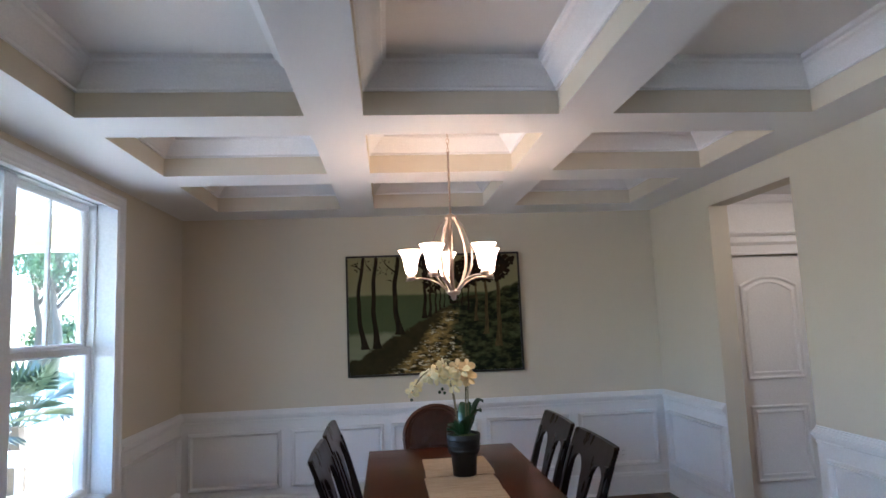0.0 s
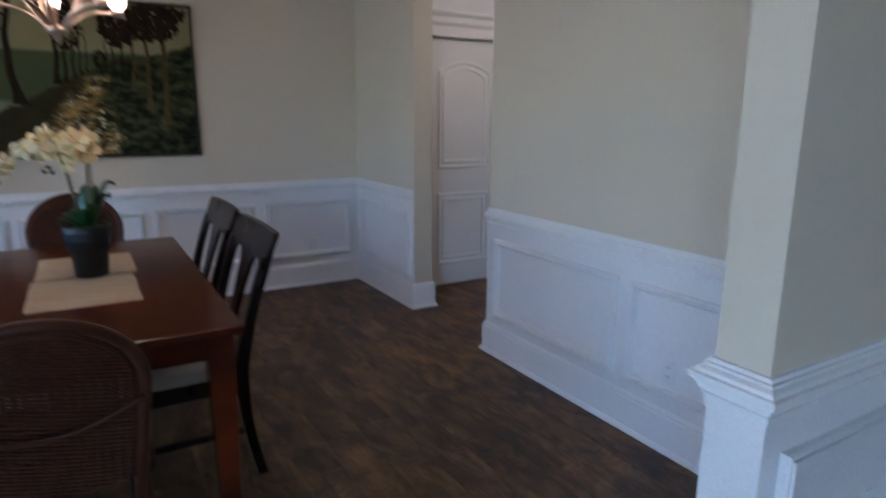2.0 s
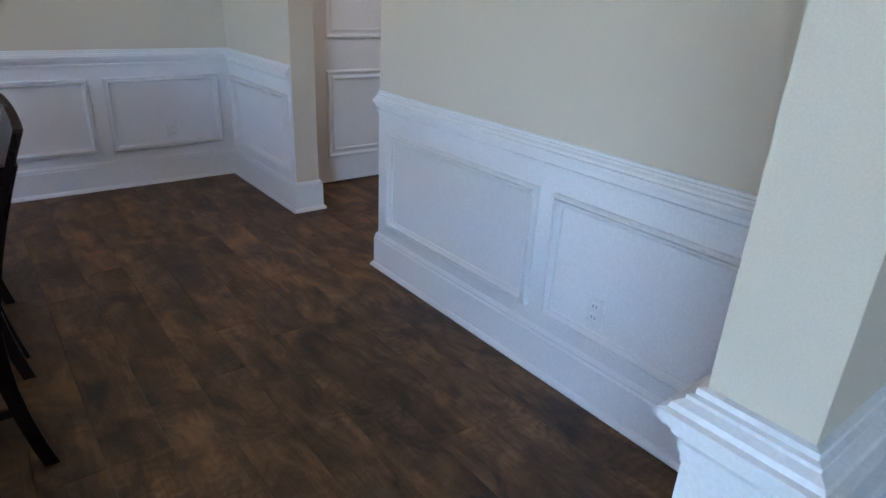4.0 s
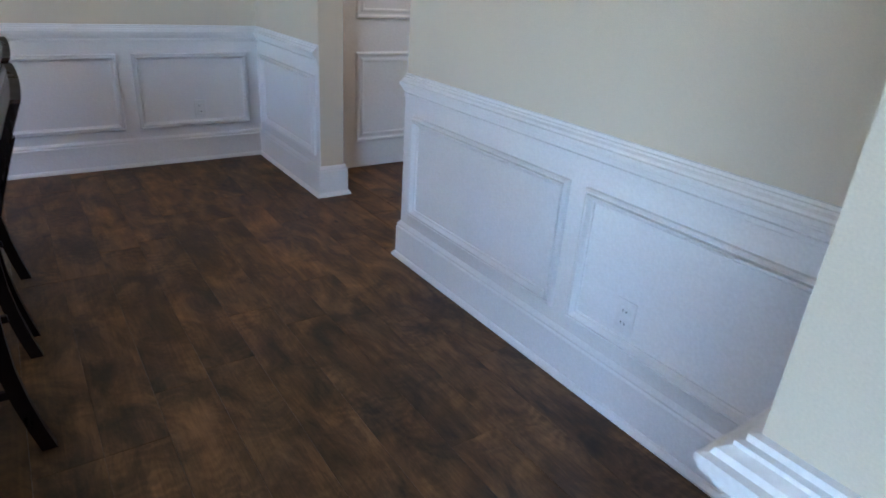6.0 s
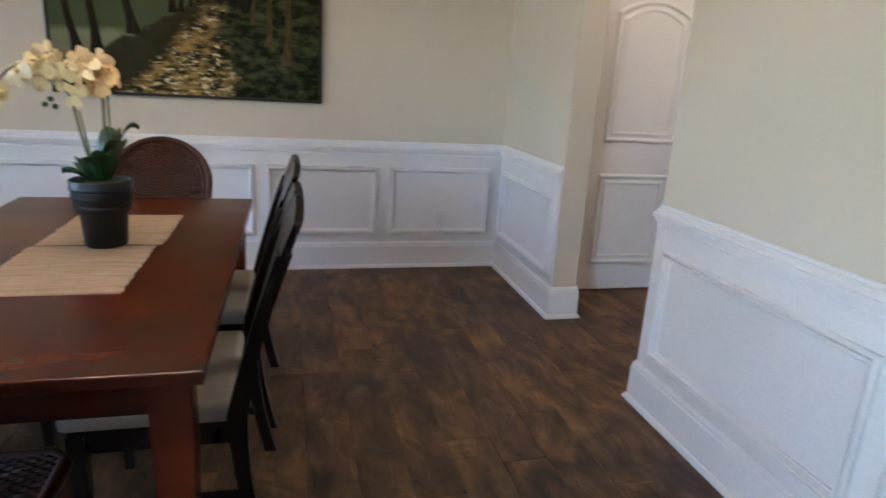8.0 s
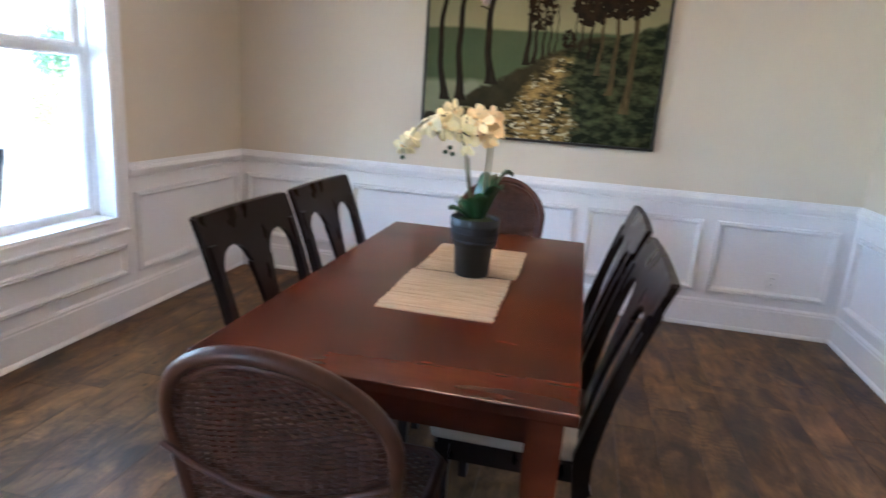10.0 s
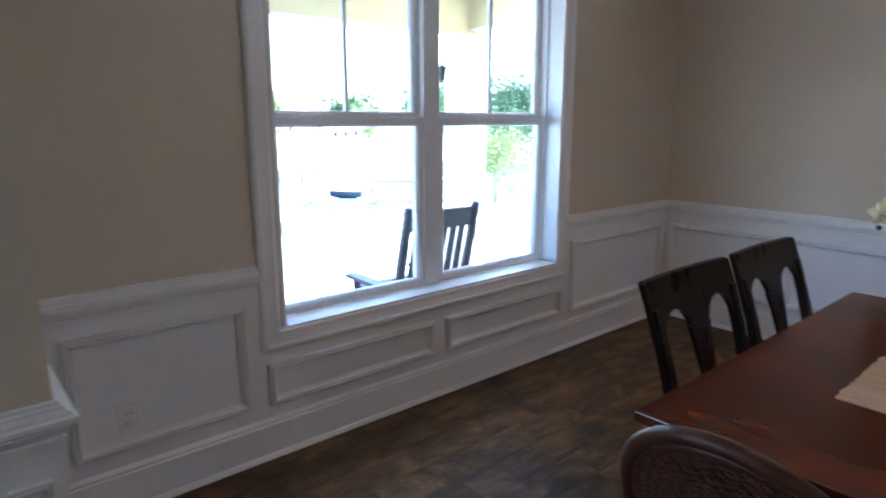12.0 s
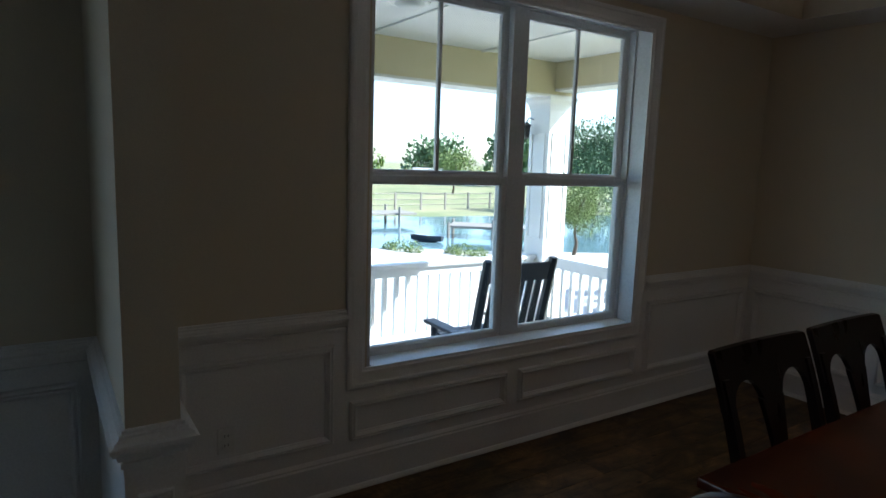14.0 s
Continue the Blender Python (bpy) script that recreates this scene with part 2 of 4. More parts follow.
def tube(pts, radii, sides=8, bm=None, flat=1.0, cap=True):
    """A rod through the points; radii one or many; flat squashes its second axis."""
    bm = bm or bmesh.new()
    pts = [Vector(p) for p in pts]
    if not isinstance(radii, (list, tuple)):
        radii = [radii] * len(pts)
    rows, side = [], None
    for i, p in enumerate(pts):
        d = (pts[min(i + 1, len(pts) - 1)] - pts[max(i - 1, 0)]).normalized()
        if side is None:
            side = d.cross(Vector((0, 0, 1)) if abs(d.z) < 0.9 else Vector((1, 0, 0))).normalized()
        side = (side - d * side.dot(d)).normalized()
        up = d.cross(side)
        rows.append([bm.verts.new(p + radii[i] * (math.cos(a) * side + flat * math.sin(a) * up)) for a in [2 * math.pi * s / sides for s in range(sides)]])
    for a, b in zip(rows, rows[1:]):
        for s in range(sides):
            bm.faces.new((a[s], a[(s + 1) % sides], b[(s + 1) % sides], b[s]))
    if cap:
        bm.faces.new(rows[0][::-1])
        bm.faces.new(rows[-1])
    return bm


def lathe(profile, sides=24, centre=(0, 0, 0), bm=None):
    """Turns (radius, z) about the upright axis."""
    bm = bm or bmesh.new()
    c = Vector(centre)
    rows = [[bm.verts.new(c + Vector((r * math.cos(a), r * math.sin(a), z))) for a in [2 * math.pi * s / sides for s in range(sides)]] for r, z in profile]
    for a, b in zip(rows, rows[1:]):
        for s in range(sides):
            bm.faces.new((a[s], a[(s + 1) % sides], b[(s + 1) % sides], b[s]))
    return bm


def curve(points, n=12):
    """Points on a smooth line through the given ones."""
    p = [Vector(q) for q in points]
    p = [2 * p[0] - p[1]] + p + [2 * p[-1] - p[-2]]
    out = []
    for i in range(1, len(p) - 2):
        a, b, c, d = p[i - 1:i + 3]
        for s in range(n):
            t = s / n
            out.append(0.5 * (2 * b + (c - a) * t + (2 * a - 5 * b + 4 * c - d) * t * t + (3 * b - a - 3 * c + d) * t ** 3))
    return out + [p[-2]]


# ---- plan ----
XL, XR, YB = -2.075, 2.185, 6.0             # dining room: window wall, inner wall, end wall
P0, P1 = 1.668, 1.797                       # partition to the foyer
SL, SR = -1.150, 1.283                        # its ends
OY0, OY1, OZ, HX = 3.985, 4.952, 2.392, 2.335  # opening to the passage, the wall's far face
ZB, ZC = 2.555, 2.805                         # beams' underside, ceiling
FY, FX = -2.6, 3.7                          # foyer's far walls
WY0, WY1, WZ0, WZ1 = 2.79, 4.72, 0.565, 2.470 # window opening
XO = -2.33                                  # outer face of the window wall
DY0, DY1 = -1.75, 0.42                     # unseen opening, added in the foyer's west wall to let daylight in
DY = 5.36                                   # door's wall

# ---- walls ----
bm = bmesh.new()
add_box(bm, XO, XL, FY, DY0, -0.1, ZC)
add_box(bm, XO, XL, DY1, WY0, -0.1, ZC)
add_box(bm, XO, XL, DY0, DY1, 2.35, ZC)
add_box(bm, XO, XL, DY0, DY1, -0.1, 0.0)
add_box(bm, XO, XL, WY1, YB + 0.15, -0.1, ZC)
add_box(bm, XO, XL, WY0, WY1, -0.1, WZ0)
add_box(bm, XO, XL, WY0, WY1, WZ1, ZC)
structure("wall_west", bm, WALL, "beige painted wall around the double window", "wall")
structure("wall_north", box(XL, FX + 0.15, YB, YB + 0.15, -0.1, ZC), WALL, "beige painted end wall above white wainscot", "wall")
bm = bmesh.new()
add_box(bm, XR, HX, P1, OY0, 0, ZC)
add_box(bm, XR, HX, OY1, YB, 0, ZC)
add_box(bm, XR, HX, OY0, OY1, OZ, ZC)
structure("wall_east", bm, WALL, "beige painted wall with a cased passage opening", "wall")
bm = bmesh.new()
add_box(bm, XL, SL, P0, P1, 0, 2.5)
add_box(bm, SR, FX, P0, P1, 0, 2.5)
add_box(bm, XL, FX, P0, P1, 2.5, ZC)
structure("wall_partition", bm, WALL, "beige partition stubs flanking the wide foyer opening", "wall")
structure("wall_south", box(XO, FX + 0.15, FY - 0.15, FY, -0.1, ZC), WALL, "plain beige foyer wall", "wall")
bm = bmesh.new()
add_box(bm, FX, FX + 0.15, FY, YB, -0.1, ZC)
structure("wall_foyer_east", bm, WALL, "plain beige wall closing the foyer and passage", "wall")

# passage end wall, with a hole for the door
bm = bmesh.new()
add_box(bm, HX, 2.46, DY, DY + 0.12, 0, ZB)
add_box(bm, 3.32, FX, DY, DY + 0.12, 0, ZB)
add_box(bm, 2.46, 3.32, DY, DY + 0.12, 2.055, ZB)
structure("wall_passage", bm, WALL, "beige end wall of the passage", "wall")

# ---- ceilings ----
structure("ceiling", box(XO, FX + 0.15, FY - 0.15, YB + 0.15, ZC, ZC + 0.15), CEIL, "flat white ceiling above the coffers", "ceiling")
structure("ceiling_foyer", box(XL, FX, FY, P0, ZB, ZC), CEIL, "flat white foyer ceiling", "ceiling")
structure("ceiling_passage", box(HX, FX, P1, YB, ZB, ZC), CEIL, "flat white passage ceiling", "ceiling")
CX = [(-1.67, -0.665), (-0.393, 0.537), (0.806, 1.832)]
CY = [(2.23, 3.272), (3.568, 4.378), (4.67, 5.60)]
bm = bmesh.new()
xs = [XL, CX[0][0], CX[0][1], CX[1][0], CX[1][1], CX[2][0], CX[2][1], XR]
ys = [P1, CY[0][0], CY[0][1], CY[1][0], CY[1][1], CY[2][0], CY[2][1], YB]
V = {(i, j, k): bm.verts.new((xs[i], ys[j], (ZB, ZC)[k])) for i in range(8) for j in range(8) for k in range(2)}
for i in range(7):
    for j in range(7):
        if i % 2 == 0 or j % 2 == 0:
            bm.faces.new((V[i, j, 0], V[i, j + 1, 0], V[i + 1, j + 1, 0], V[i + 1, j, 0]))
        else:
            for a, b in (((i, j), (i + 1, j)), ((i + 1, j), (i + 1, j + 1)), ((i + 1, j + 1), (i, j + 1)), ((i, j + 1), (i, j))):
                bm.faces.new((V[(*a, 0)], V[(*b, 0)], V[(*b, 1)], V[(*a, 1)])).material_index = 1
for v in [v for v in bm.verts if not v.link_faces]:
    bm.verts.remove(v)
structure("ceiling_beams", bm, [CEIL, WALL], "white coffer beams with beige inner faces", "ceiling")
CROWN = [(0.0, ZB + 0.115), (0.012, ZB + 0.115), (0.012, ZB + 0.128), (0.022, ZB + 0.136), (0.034, ZB + 0.150), (0.055, ZB + 0.176), (0.078, ZB + 0.200), (0.092, ZB + 0.208), (0.096, ZB + 0.222), (0.112, ZB + 0.228), (0.112, ZC), (0.0, ZC)]
for x0, x1 in CX:
    for y0, y1 in CY:
        structure("crown_molding", sweep(CROWN, [(x0, y0), (x0, y1), (x1, y1), (x1, y0)], True), WHITE, "white crown molding inside a ceiling coffer", "molding")

# ---- wainscot, rail, baseboard ----
RAIL = [(0, 0.781), (0.0084, 0.781), (0.0084, 0.796), (0.0147, 0.799), (0.0147, 0.812), (0.0091, 0.815), (0.0091, 0.819), (0.0217, 0.824), (0.0245, 0.836), (0.035, 0.841), (0.035, 0.847), (0.0399, 0.85), (0.0399, 0.862), (0.0308, 0.865), (0.028, 0.873), (0.0168, 0.88), (0.0168, 0.886), (0.0091, 0.888), (0.0091, 0.897), (0, 0.899)]
SKIN = [(0.0, 0.0), (0.007, 0.0), (0.007, 0.79), (0.0, 0.79)]
BASE = [(0.0, 0.0), (0.036, 0.0), (0.036, 0.008), (0.028, 0.022), (0.021, 0.025), (0.021, 0.158), (0.016, 0.166), (0.018, 0.174), (0.012, 0.184), (0.008, 0.190), (0.0, 0.190)]
ROOM_L = [(XL, DY1), (XL, P0), (SL, P0), (SL, P1), (XL, P1)]
ROOM_R = [(XR, P1), (SR, P1), (SR, P0), (FX, P0)]
for nm, prof, lines, lab in (
    ("chair_rail", RAIL, [ROOM_L + [(XL, 2.680)], [(XL, 4.772), (XL, YB), (XR, YB), (XR, OY1)], [(XR, OY0), (XR, P1)]], "white profiled chair rail above the wainscot"),
    ("chair_rail", [(o, z + 0.008) for o, z in RAIL], [[(XR - 0.041, P1), (SR, P1), (SR, P0), (FX, P0)]], "white profiled rail capping the partition's end"),
    ("wainscot", [(o, 0.76 if z else 0.82) for o, z in ((0.0, 1), (0.0071, 1), (0.0071, 0), (0.0, 0))], [[(XR - 0.01, P1), (SR, P1), (SR, P0), (FX, P0)]], "white painted wainscot boards on the lower wall"),
    ("wainscot", SKIN, [ROOM_L + [(XL, 2.680)], [(XL, 4.772), (XL, YB), (XR, YB), (XR, OY1)], [(XR, OY0)] + ROOM_R], "white painted wainscot boards on the lower wall"),
    ("baseboard", BASE, [ROOM_L + [(XL, YB), (XR, YB), (XR, OY1), (HX, OY1), (HX, DY)], [(HX, P1 + 0.6), (HX, OY0), (XR, OY0)] + ROOM_R], "tall white baseboard with shoe molding"),
):
    for line in lines:
        structure(nm, sweep(prof, line), WHITE, lab, "molding")
structure("wainscot", sweep([(0.0, 0.0), (0.007, 0.0), (0.007, 0.545), (0.0, 0.545)], [(XL, 2.680), (XL, 4.772)]), WHITE, "white painted wainscot boards below the window", "molding")
PANEL = [(0, 0), (0, 0.0189), (0.005, 0.0257), (0.01, 0.0257), (0.012, 0.0149), (0.015, 0.0149), (0.017, 0.0297), (0.024, 0.0297), (0.033, 0.0121), (0.038, 0.0095), (0.038, 0)]
BY = lambda u, v, h: (u, YB - 0.006 - h, v)
RX = lambda u, v, h: (XR - 0.006 - h, u, v)
LX = lambda u, v, h: (XL + 0.006 + h, u, v)
for u0, u1 in ((-2.010, -1.239), (-1.157, -0.366), (-0.300, 0.465), (0.540, 1.283), (1.368, 2.098)):
    structure("panel_molding", ring(u0, u1, 0.248, 0.726, PANEL, BY), WHITE, "white picture-frame molding on the wainscot", "molding")
for u0, u1 in ((2.920, 3.897), (1.860, 2.842), (4.995, 5.90)):
    structure("panel_molding", ring(u0, u1, 0.252, 0.723, PANEL, RX), WHITE, "white picture-frame molding on the wainscot", "molding")
for u0, u1, v0, v1 in ((1.935, 2.612, 0.262, 0.737), (2.70, 3.652, 0.252, 0.445), (3.738, 4.728, 0.252, 0.440), (4.82, 5.92, 0.248, 0.726), (0.55, 1.60, 0.262, 0.737)):
    structure("panel_molding", ring(u0, u1, v0, v1, PANEL, LX), WHITE, "white picture-frame molding on the wainscot", "molding")
for u0, u1 in ((1.345, 1.945), (2.0, 2.80), (2.9, 3.6)):
    structure("panel_molding", ring(u0, u1, 0.245, 0.72, PANEL, lambda u, v, h: (u, P0 - 0.006 - h, v)), WHITE, "white picture-frame molding on the wainscot", "molding")
for xx, s in ((SL + 0.006, 1),):
    structure("panel_molding", ring(P0 + 0.022, P1 - 0.022, 0.245, 0.72, [(d * 0.6, h * 0.6) for d, h in PANEL], lambda u, v, h: (xx + s * h, u, v)), WHITE, "narrow white molding on the partition's end", "molding")

# ---- window ----
win = tagged(new("window_1"), "white vinyl double-hung twin window with divided upper sashes", "window", kind="structure")
CASE = [(0.0, 0.0), (0.0, 0.024), (0.010, 0.030), (0.022, 0.030), (0.028, 0.024), (0.060, 0.018), (0.078, 0.018), (0.086, 0.012), (0.096, 0.010), (0.096, 0.0)]
part("casing", ring(2.680, 4.772, 0.505, 2.505, CASE, lambda u, v, h: (XL + h, u, v)), WHITE, win)
part("jamb", ring(WY0 - 0.002, WY1 + 0.002, WZ0 - 0.002, WZ1 + 0.002, [(0.0, 0.0), (0.018, 0.0), (0.018, -0.13), (0.030, -0.13), (0.030, -0.23), (0.0, -0.23), (0.0, 0.0)], lambda u, v, h: (XL - 0.001 + h, u, v)), VINYL, win)
part("window_sill", box(-2.265, -2.080, WY0 + 0.03, WY1 - 0.03, WZ0 + 0.022, WZ0 + 0.034, bevel=0.004), VINYL, win)
part("mullion", box(-2.322, -2.214, 3.715, 3.825, WZ0 + 0.03, WZ1 - 0.03, bevel=0.004), VINYL, win)
GX = -2.245
SASH = [(0.0, 0.0), (0.0, 0.02), (0.006, 0.024), (0.036, 0.024), (0.048, 0.014), (0.050, -0.012), (0.0, -0.012), (0.0, 0.0)]
for y0, y1 in ((2.835, 3.722), (3.818, 4.700)):
    for z0, z1, gx in ((0.592, 1.518, GX), (1.495, 2.445, GX - 0.035)):
        part("sash", ring(y0, y1, z0, z1, SASH, lambda u, v, h: (gx + h, u, v)), VINYL, win)
        pane = part("pane", box(gx - 0.003, gx + 0.003, y0 + 0.045, y1 - 0.045, z0 + 0.045, z1 - 0.045), GLASS, win)
        pane.visible_shadow = False
    part("muntin", box(GX - 0.045, GX - 0.021, (y0 + y1) / 2 - 0.010, (y0 + y1) / 2 + 0.010, 1.540, 2.402, bevel=0.003), VINYL, win)

# ---- passage door ----
door = tagged(new("door_1"), "closed white two-panel door with arched upper panel", "door", kind="structure")
add = box(2.50, 3.28, DY + 0.02, DY + 0.055, 0.012, 2.032, bevel=0.002)
part("slab", add, WHITE, door)
DPX = [(0.0, 0.0), (0.0, 0.008), (0.010, 0.016), (0.020, 0.014), (0.026, 0.003), (0.038, 0.003), (0.050, 0.009), (0.060, 0.009), (0.066, 0.0)]
for v0, v1, arch in ((0.195, 0.802, 0.0), (1.008, 1.79, 0.075)):
    part("panel", ring(2.630, 3.140, v0, v1, DPX, lambda u, v, h: (u, DY + 0.021 - h, v), arch=arch), WHITE, door)
bm = bmesh.new()
add_box(bm, 2.405, 2.495, DY - 0.018, DY + 0.001, 0, 2.04, bevel=0.004)
add_box(bm, 3.285, 3.375, DY - 0.018, DY + 0.001, 0, 2.04, bevel=0.004)
part("casing", bm, WHITE, door)
part("header", box(2.39, 3.39, DY - 0.022, DY + 0.001, 2.04, 2.06, bevel=0.003), WHITE, door)
part("header_cap", sweep([(0, 2.06), (0.018, 2.06), (0.018, 2.118), (0.026, 2.124), (0.034, 2.136), (0.042, 2.142), (0.042, 2.154), (0, 2.158)], [(3.39, DY), (2.36, DY)][::-1]), WHITE, door)
part("transom_panel", box(2.39, 3.39, DY - 0.014, DY + 0.001, 2.158, ZB - 0.002), WHITE, door)
part("transom_molding", ring(2.45, 3.33, 2.20, 2.51, PANEL, lambda u, v, h: (u, DY - 0.014 - h, v)), WHITE, door)
knob = part("knob", lathe([(0.0, 0.0), (0.03, 0.0), (0.03, 0.008), (0.012, 0.012), (0.012, 0.03), (0.028, 0.042), (0.030, 0.055), (0.018, 0.066), (0.0, 0.068)]), NICKEL, door, "nickel knob", True)
knob.matrix_basis = pose(3.22, DY + 0.02, 0.91, 90)


lamp = thing("passage_light", "small round lit ceiling light in the passage", "ceiling light", at=pose(2.95, 4.45, ZB))
part("rim", lathe([(0.0, 0.0), (0.12, 0.0), (0.125, -0.012), (0.115, -0.022), (0.095, -0.024)], 24), NICKEL, lamp, smooth=True)
part("diffuser", lathe([(0.095, -0.022), (0.08, -0.045), (0.04, -0.06), (0.0, -0.064)], 24), DIFFUSER, lamp, "lit frosted glass diffuser", True)


# ---- outlets ----
def outlet(at, label):
    o = thing("wall_outlet", label, "outlet", "wall outlets", at)
    part("plate", box(-0.036, 0.036, -0.008, 0, -0.058, 0.058, bevel=0.003), PLATE, o)
    for s in (-0.021, 0.021):
        r = part("receptacle", box(-0.017, 0.017, -0.011, -0.006, s - 0.014, s + 0.014, bevel=0.003), PLATE, o)
        for x in (-0.007, 0.007):
            part("slot", box(x - 0.0012, x + 0.0012, -0.0116, -0.0105, s - 0.004, s + 0.006), SLOT, r)


outlet(pose(XR - 0.006, 2.61, 0.366, 0, 0, -90), "white duplex outlet in a wainscot panel")
outlet(pose(1.758, YB - 0.006, 0.36), "white duplex outlet in a wainscot panel")
outlet(pose(XL + 0.006, 2.128, 0.383, 0, 0, 90), "white duplex outlet in a wainscot panel")
outlet(pose(1.80, P0 - 0.006, 0.43), "white duplex outlet on the foyer wainscot")


# ---- dining table ----
def dining_table():
    t = thing("dining_table", "polished cherry-brown rectangular wooden dining table", "table")
    x0, x1, y0, y1, z = -0.456, 0.520, 3.018, 4.795, 0.739
    part("tabletop", box(x0, x1, y0, y1, z - 0.032, z, bevel=0.006), CHERRY, t)
    for a in ((x0 + 0.07, x1 - 0.07, y0 + 0.06, y0 + 0.085), (x0 + 0.07, x1 - 0.07, y1 - 0.085, y1 - 0.06), (x0 + 0.06, x0 + 0.085, y0 + 0.07, y1 - 0.07), (x1 - 0.085, x1 - 0.06, y0 + 0.07, y1 - 0.07)):
        part("apron", box(*a, z - 0.125, z - 0.032, bevel=0.002), CHERRY, t)
    for x in (x0 + 0.075, x1 - 0.075):
        for y in (y0 + 0.075, y1 - 0.075):
            b = bmesh.new()
            lo, hi = 0.030, 0.043
            q = [[b.verts.new((x + sx * r, y + sy * r, zz)) for sx, sy in ((-1, -1), (1, -1), (1, 1), (-1, 1))] for r, zz in ((lo, 0), (lo, 0.004), (hi, 0.55), (hi, z - 0.033))]
            for m, n in zip(q, q[1:]):
                for s in range(4):
                    b.faces.new((m[s], m[(s + 1) % 4], n[(s + 1) % 4], n[s]))
            b.faces.new(q[0])
            b.faces.new(q[-1])
            part("leg", b, CHERRY, t)


dining_table()


# ---- table runner: two woven mats ----
def woven_mat(x0, x1, y0, y1, z, label):
    o = thing("table_mat", label, "placemat", "woven mats under the orchid")
    rng = random.Random(int(y0 * 100))
    b = bmesh.new()
    n = 34
    for i in range(n):
        a = y0 + (y1 - y0) * i / n
        c = y0 + (y1 - y0) * (i + 1) / n - 0.001
        j = rng.uniform(-0.004, 0.004)
        w = rng.uniform(0.0025, 0.0042)
        add_box(b, x0 + j, x1 + rng.uniform(-0.004, 0.004), a, c, z, z + w)
    part("reeds", b, REED, o)
    for k in range(1, 6):
        x = x0 + (x1 - x0) * k / 6
        part("string", box(x - 0.0008, x + 0.0008, y0, y1, z + 0.003, z + 0.0046), STRING, o)


woven_mat(-0.130, 0.250, 3.505, 3.972, 0.739, "straw-coloured woven reed mat on the table")
woven_mat(-0.118, 0.268, 3.990, 4.43, 0.739, "straw-coloured woven reed mat on the table")


# ---- orchid ----
def orchid(cx, cy, z):
    o = thing("orchid", "cream and peach silk orchid in a dark pot", "plant", at=pose(cx, cy, z) @ Matrix.Scale(1.1, 4))
    pot = part("pot", lathe([(0.0, 0.0), (0.055, 0.0), (0.059, 0.004), (0.066, 0.105), (0.077, 0.108), (0.086, 0.200), (0.083, 0.203), (0.076, 0.196), (0.074, 0.185), (0.0, 0.182)], 28), POT, o, "dark ribbed pot", True)
    for k in range(3):
        part("rib", lathe([(0.0785 + k * 0.0025, 0.120 + k * 0.026), (0.0815 + k * 0.0025, 0.124 + k * 0.026), (0.0800 + k * 0.0025, 0.130 + k * 0.026)], 28), POT, pot, smooth=True)
    part("moss", lathe([(0.078, 0.184), (0.05, 0.199), (0.0, 0.205)], 20), MOSS, o)
    rng = random.Random(4)
    for k, (ang, ln, lift, wid) in enumerate(((10, 0.17, 0.17, 0.040), (-35, 0.16, 0.13, 0.036), (70, 0.14, 0.15, 0.036), (150, 0.12, 0.05, 0.034), (205, 0.14, 0.04, 0.034), (250, 0.12, 0.08, 0.034), (300, 0.13, 0.10, 0.036))):
        b = bmesh.new()
        d = Vector((math.cos(radians(ang)), math.sin(radians(ang)), 0))
        sd = Vector((-d.y, d.x, 0))
        rows = []
        for i in range(9):
            f = i / 8
            c = d * (0.02 + ln * 0.55 * f) + Vector((0, 0, 0.185 + lift * math.sin(f * 1.9)))
            w = wid * math.sin(math.pi * min(0.97, 0.12 + 0.88 * f)) ** 0.7
            rows.append([b.verts.new(c + sd * w * s + Vector((0, 0, 0.012 * abs(s) + e))) for e in (0, 0.002) for s in (-1, 0, 1)])
        for m, n in zip(rows, rows[1:]):
            for q in ((0, 1), (1, 2), (3, 4), (4, 5), (0, 3), (2, 5)):
                b.faces.new((m[q[0]], m[q[1]], n[q[1]], n[q[0]]))
        part("leaf", b, LEAF, o, smooth=True)
    lines = [curve([(-0.01, 0.0, 0.18), (-0.035, -0.01, 0.32), (-0.06, -0.02, 0.46), (-0.12, -0.02, 0.53), (-0.20, -0.03, 0.50), (-0.255, -0.035, 0.42)], 8),
             curve([(0.015, 0.01, 0.18), (0.02, 0.01, 0.34), (0.02, 0.0, 0.47), (-0.03, 0.0, 0.555), (-0.10, -0.01, 0.555), (-0.16, -0.02, 0.51)], 8)]
    for ln in lines:
        part("stem", tube(ln, 0.0042, 6), STEM, o, smooth=True)
    part("support_stick", tube([(-0.012, 0.012, 0.18), (-0.04, 0.0, 0.40)], 0.003, 6), STEM, o)
    part("support_stick", tube([(0.03, 0.015, 0.18), (0.036, 0.012, 0.50)], 0.003, 6), STEM, o)
    spots = []
    for ln, fr in ((lines[0], (0.55, 0.66, 0.76, 0.86, 0.95, 1.0)), (lines[1], (0.48, 0.55, 0.62, 0.69, 0.76, 0.83, 0.90, 0.97))):
        for f in fr:
            spots.append(ln[min(len(ln) - 1, int(f * len(ln)))] + Vector((rng.uniform(-0.02, 0.02), rng.uniform(-0.03, 0.02), rng.uniform(-0.03, 0.02))))
    spots += [Vector((0.03, -0.02, 0.555)), Vector((0.045, 0.0, 0.52)), Vector((0.0, -0.04, 0.54)), Vector((-0.04, -0.03, 0.45)), Vector((-0.06, -0.05, 0.50)), Vector((0.035, -0.03, 0.49))]
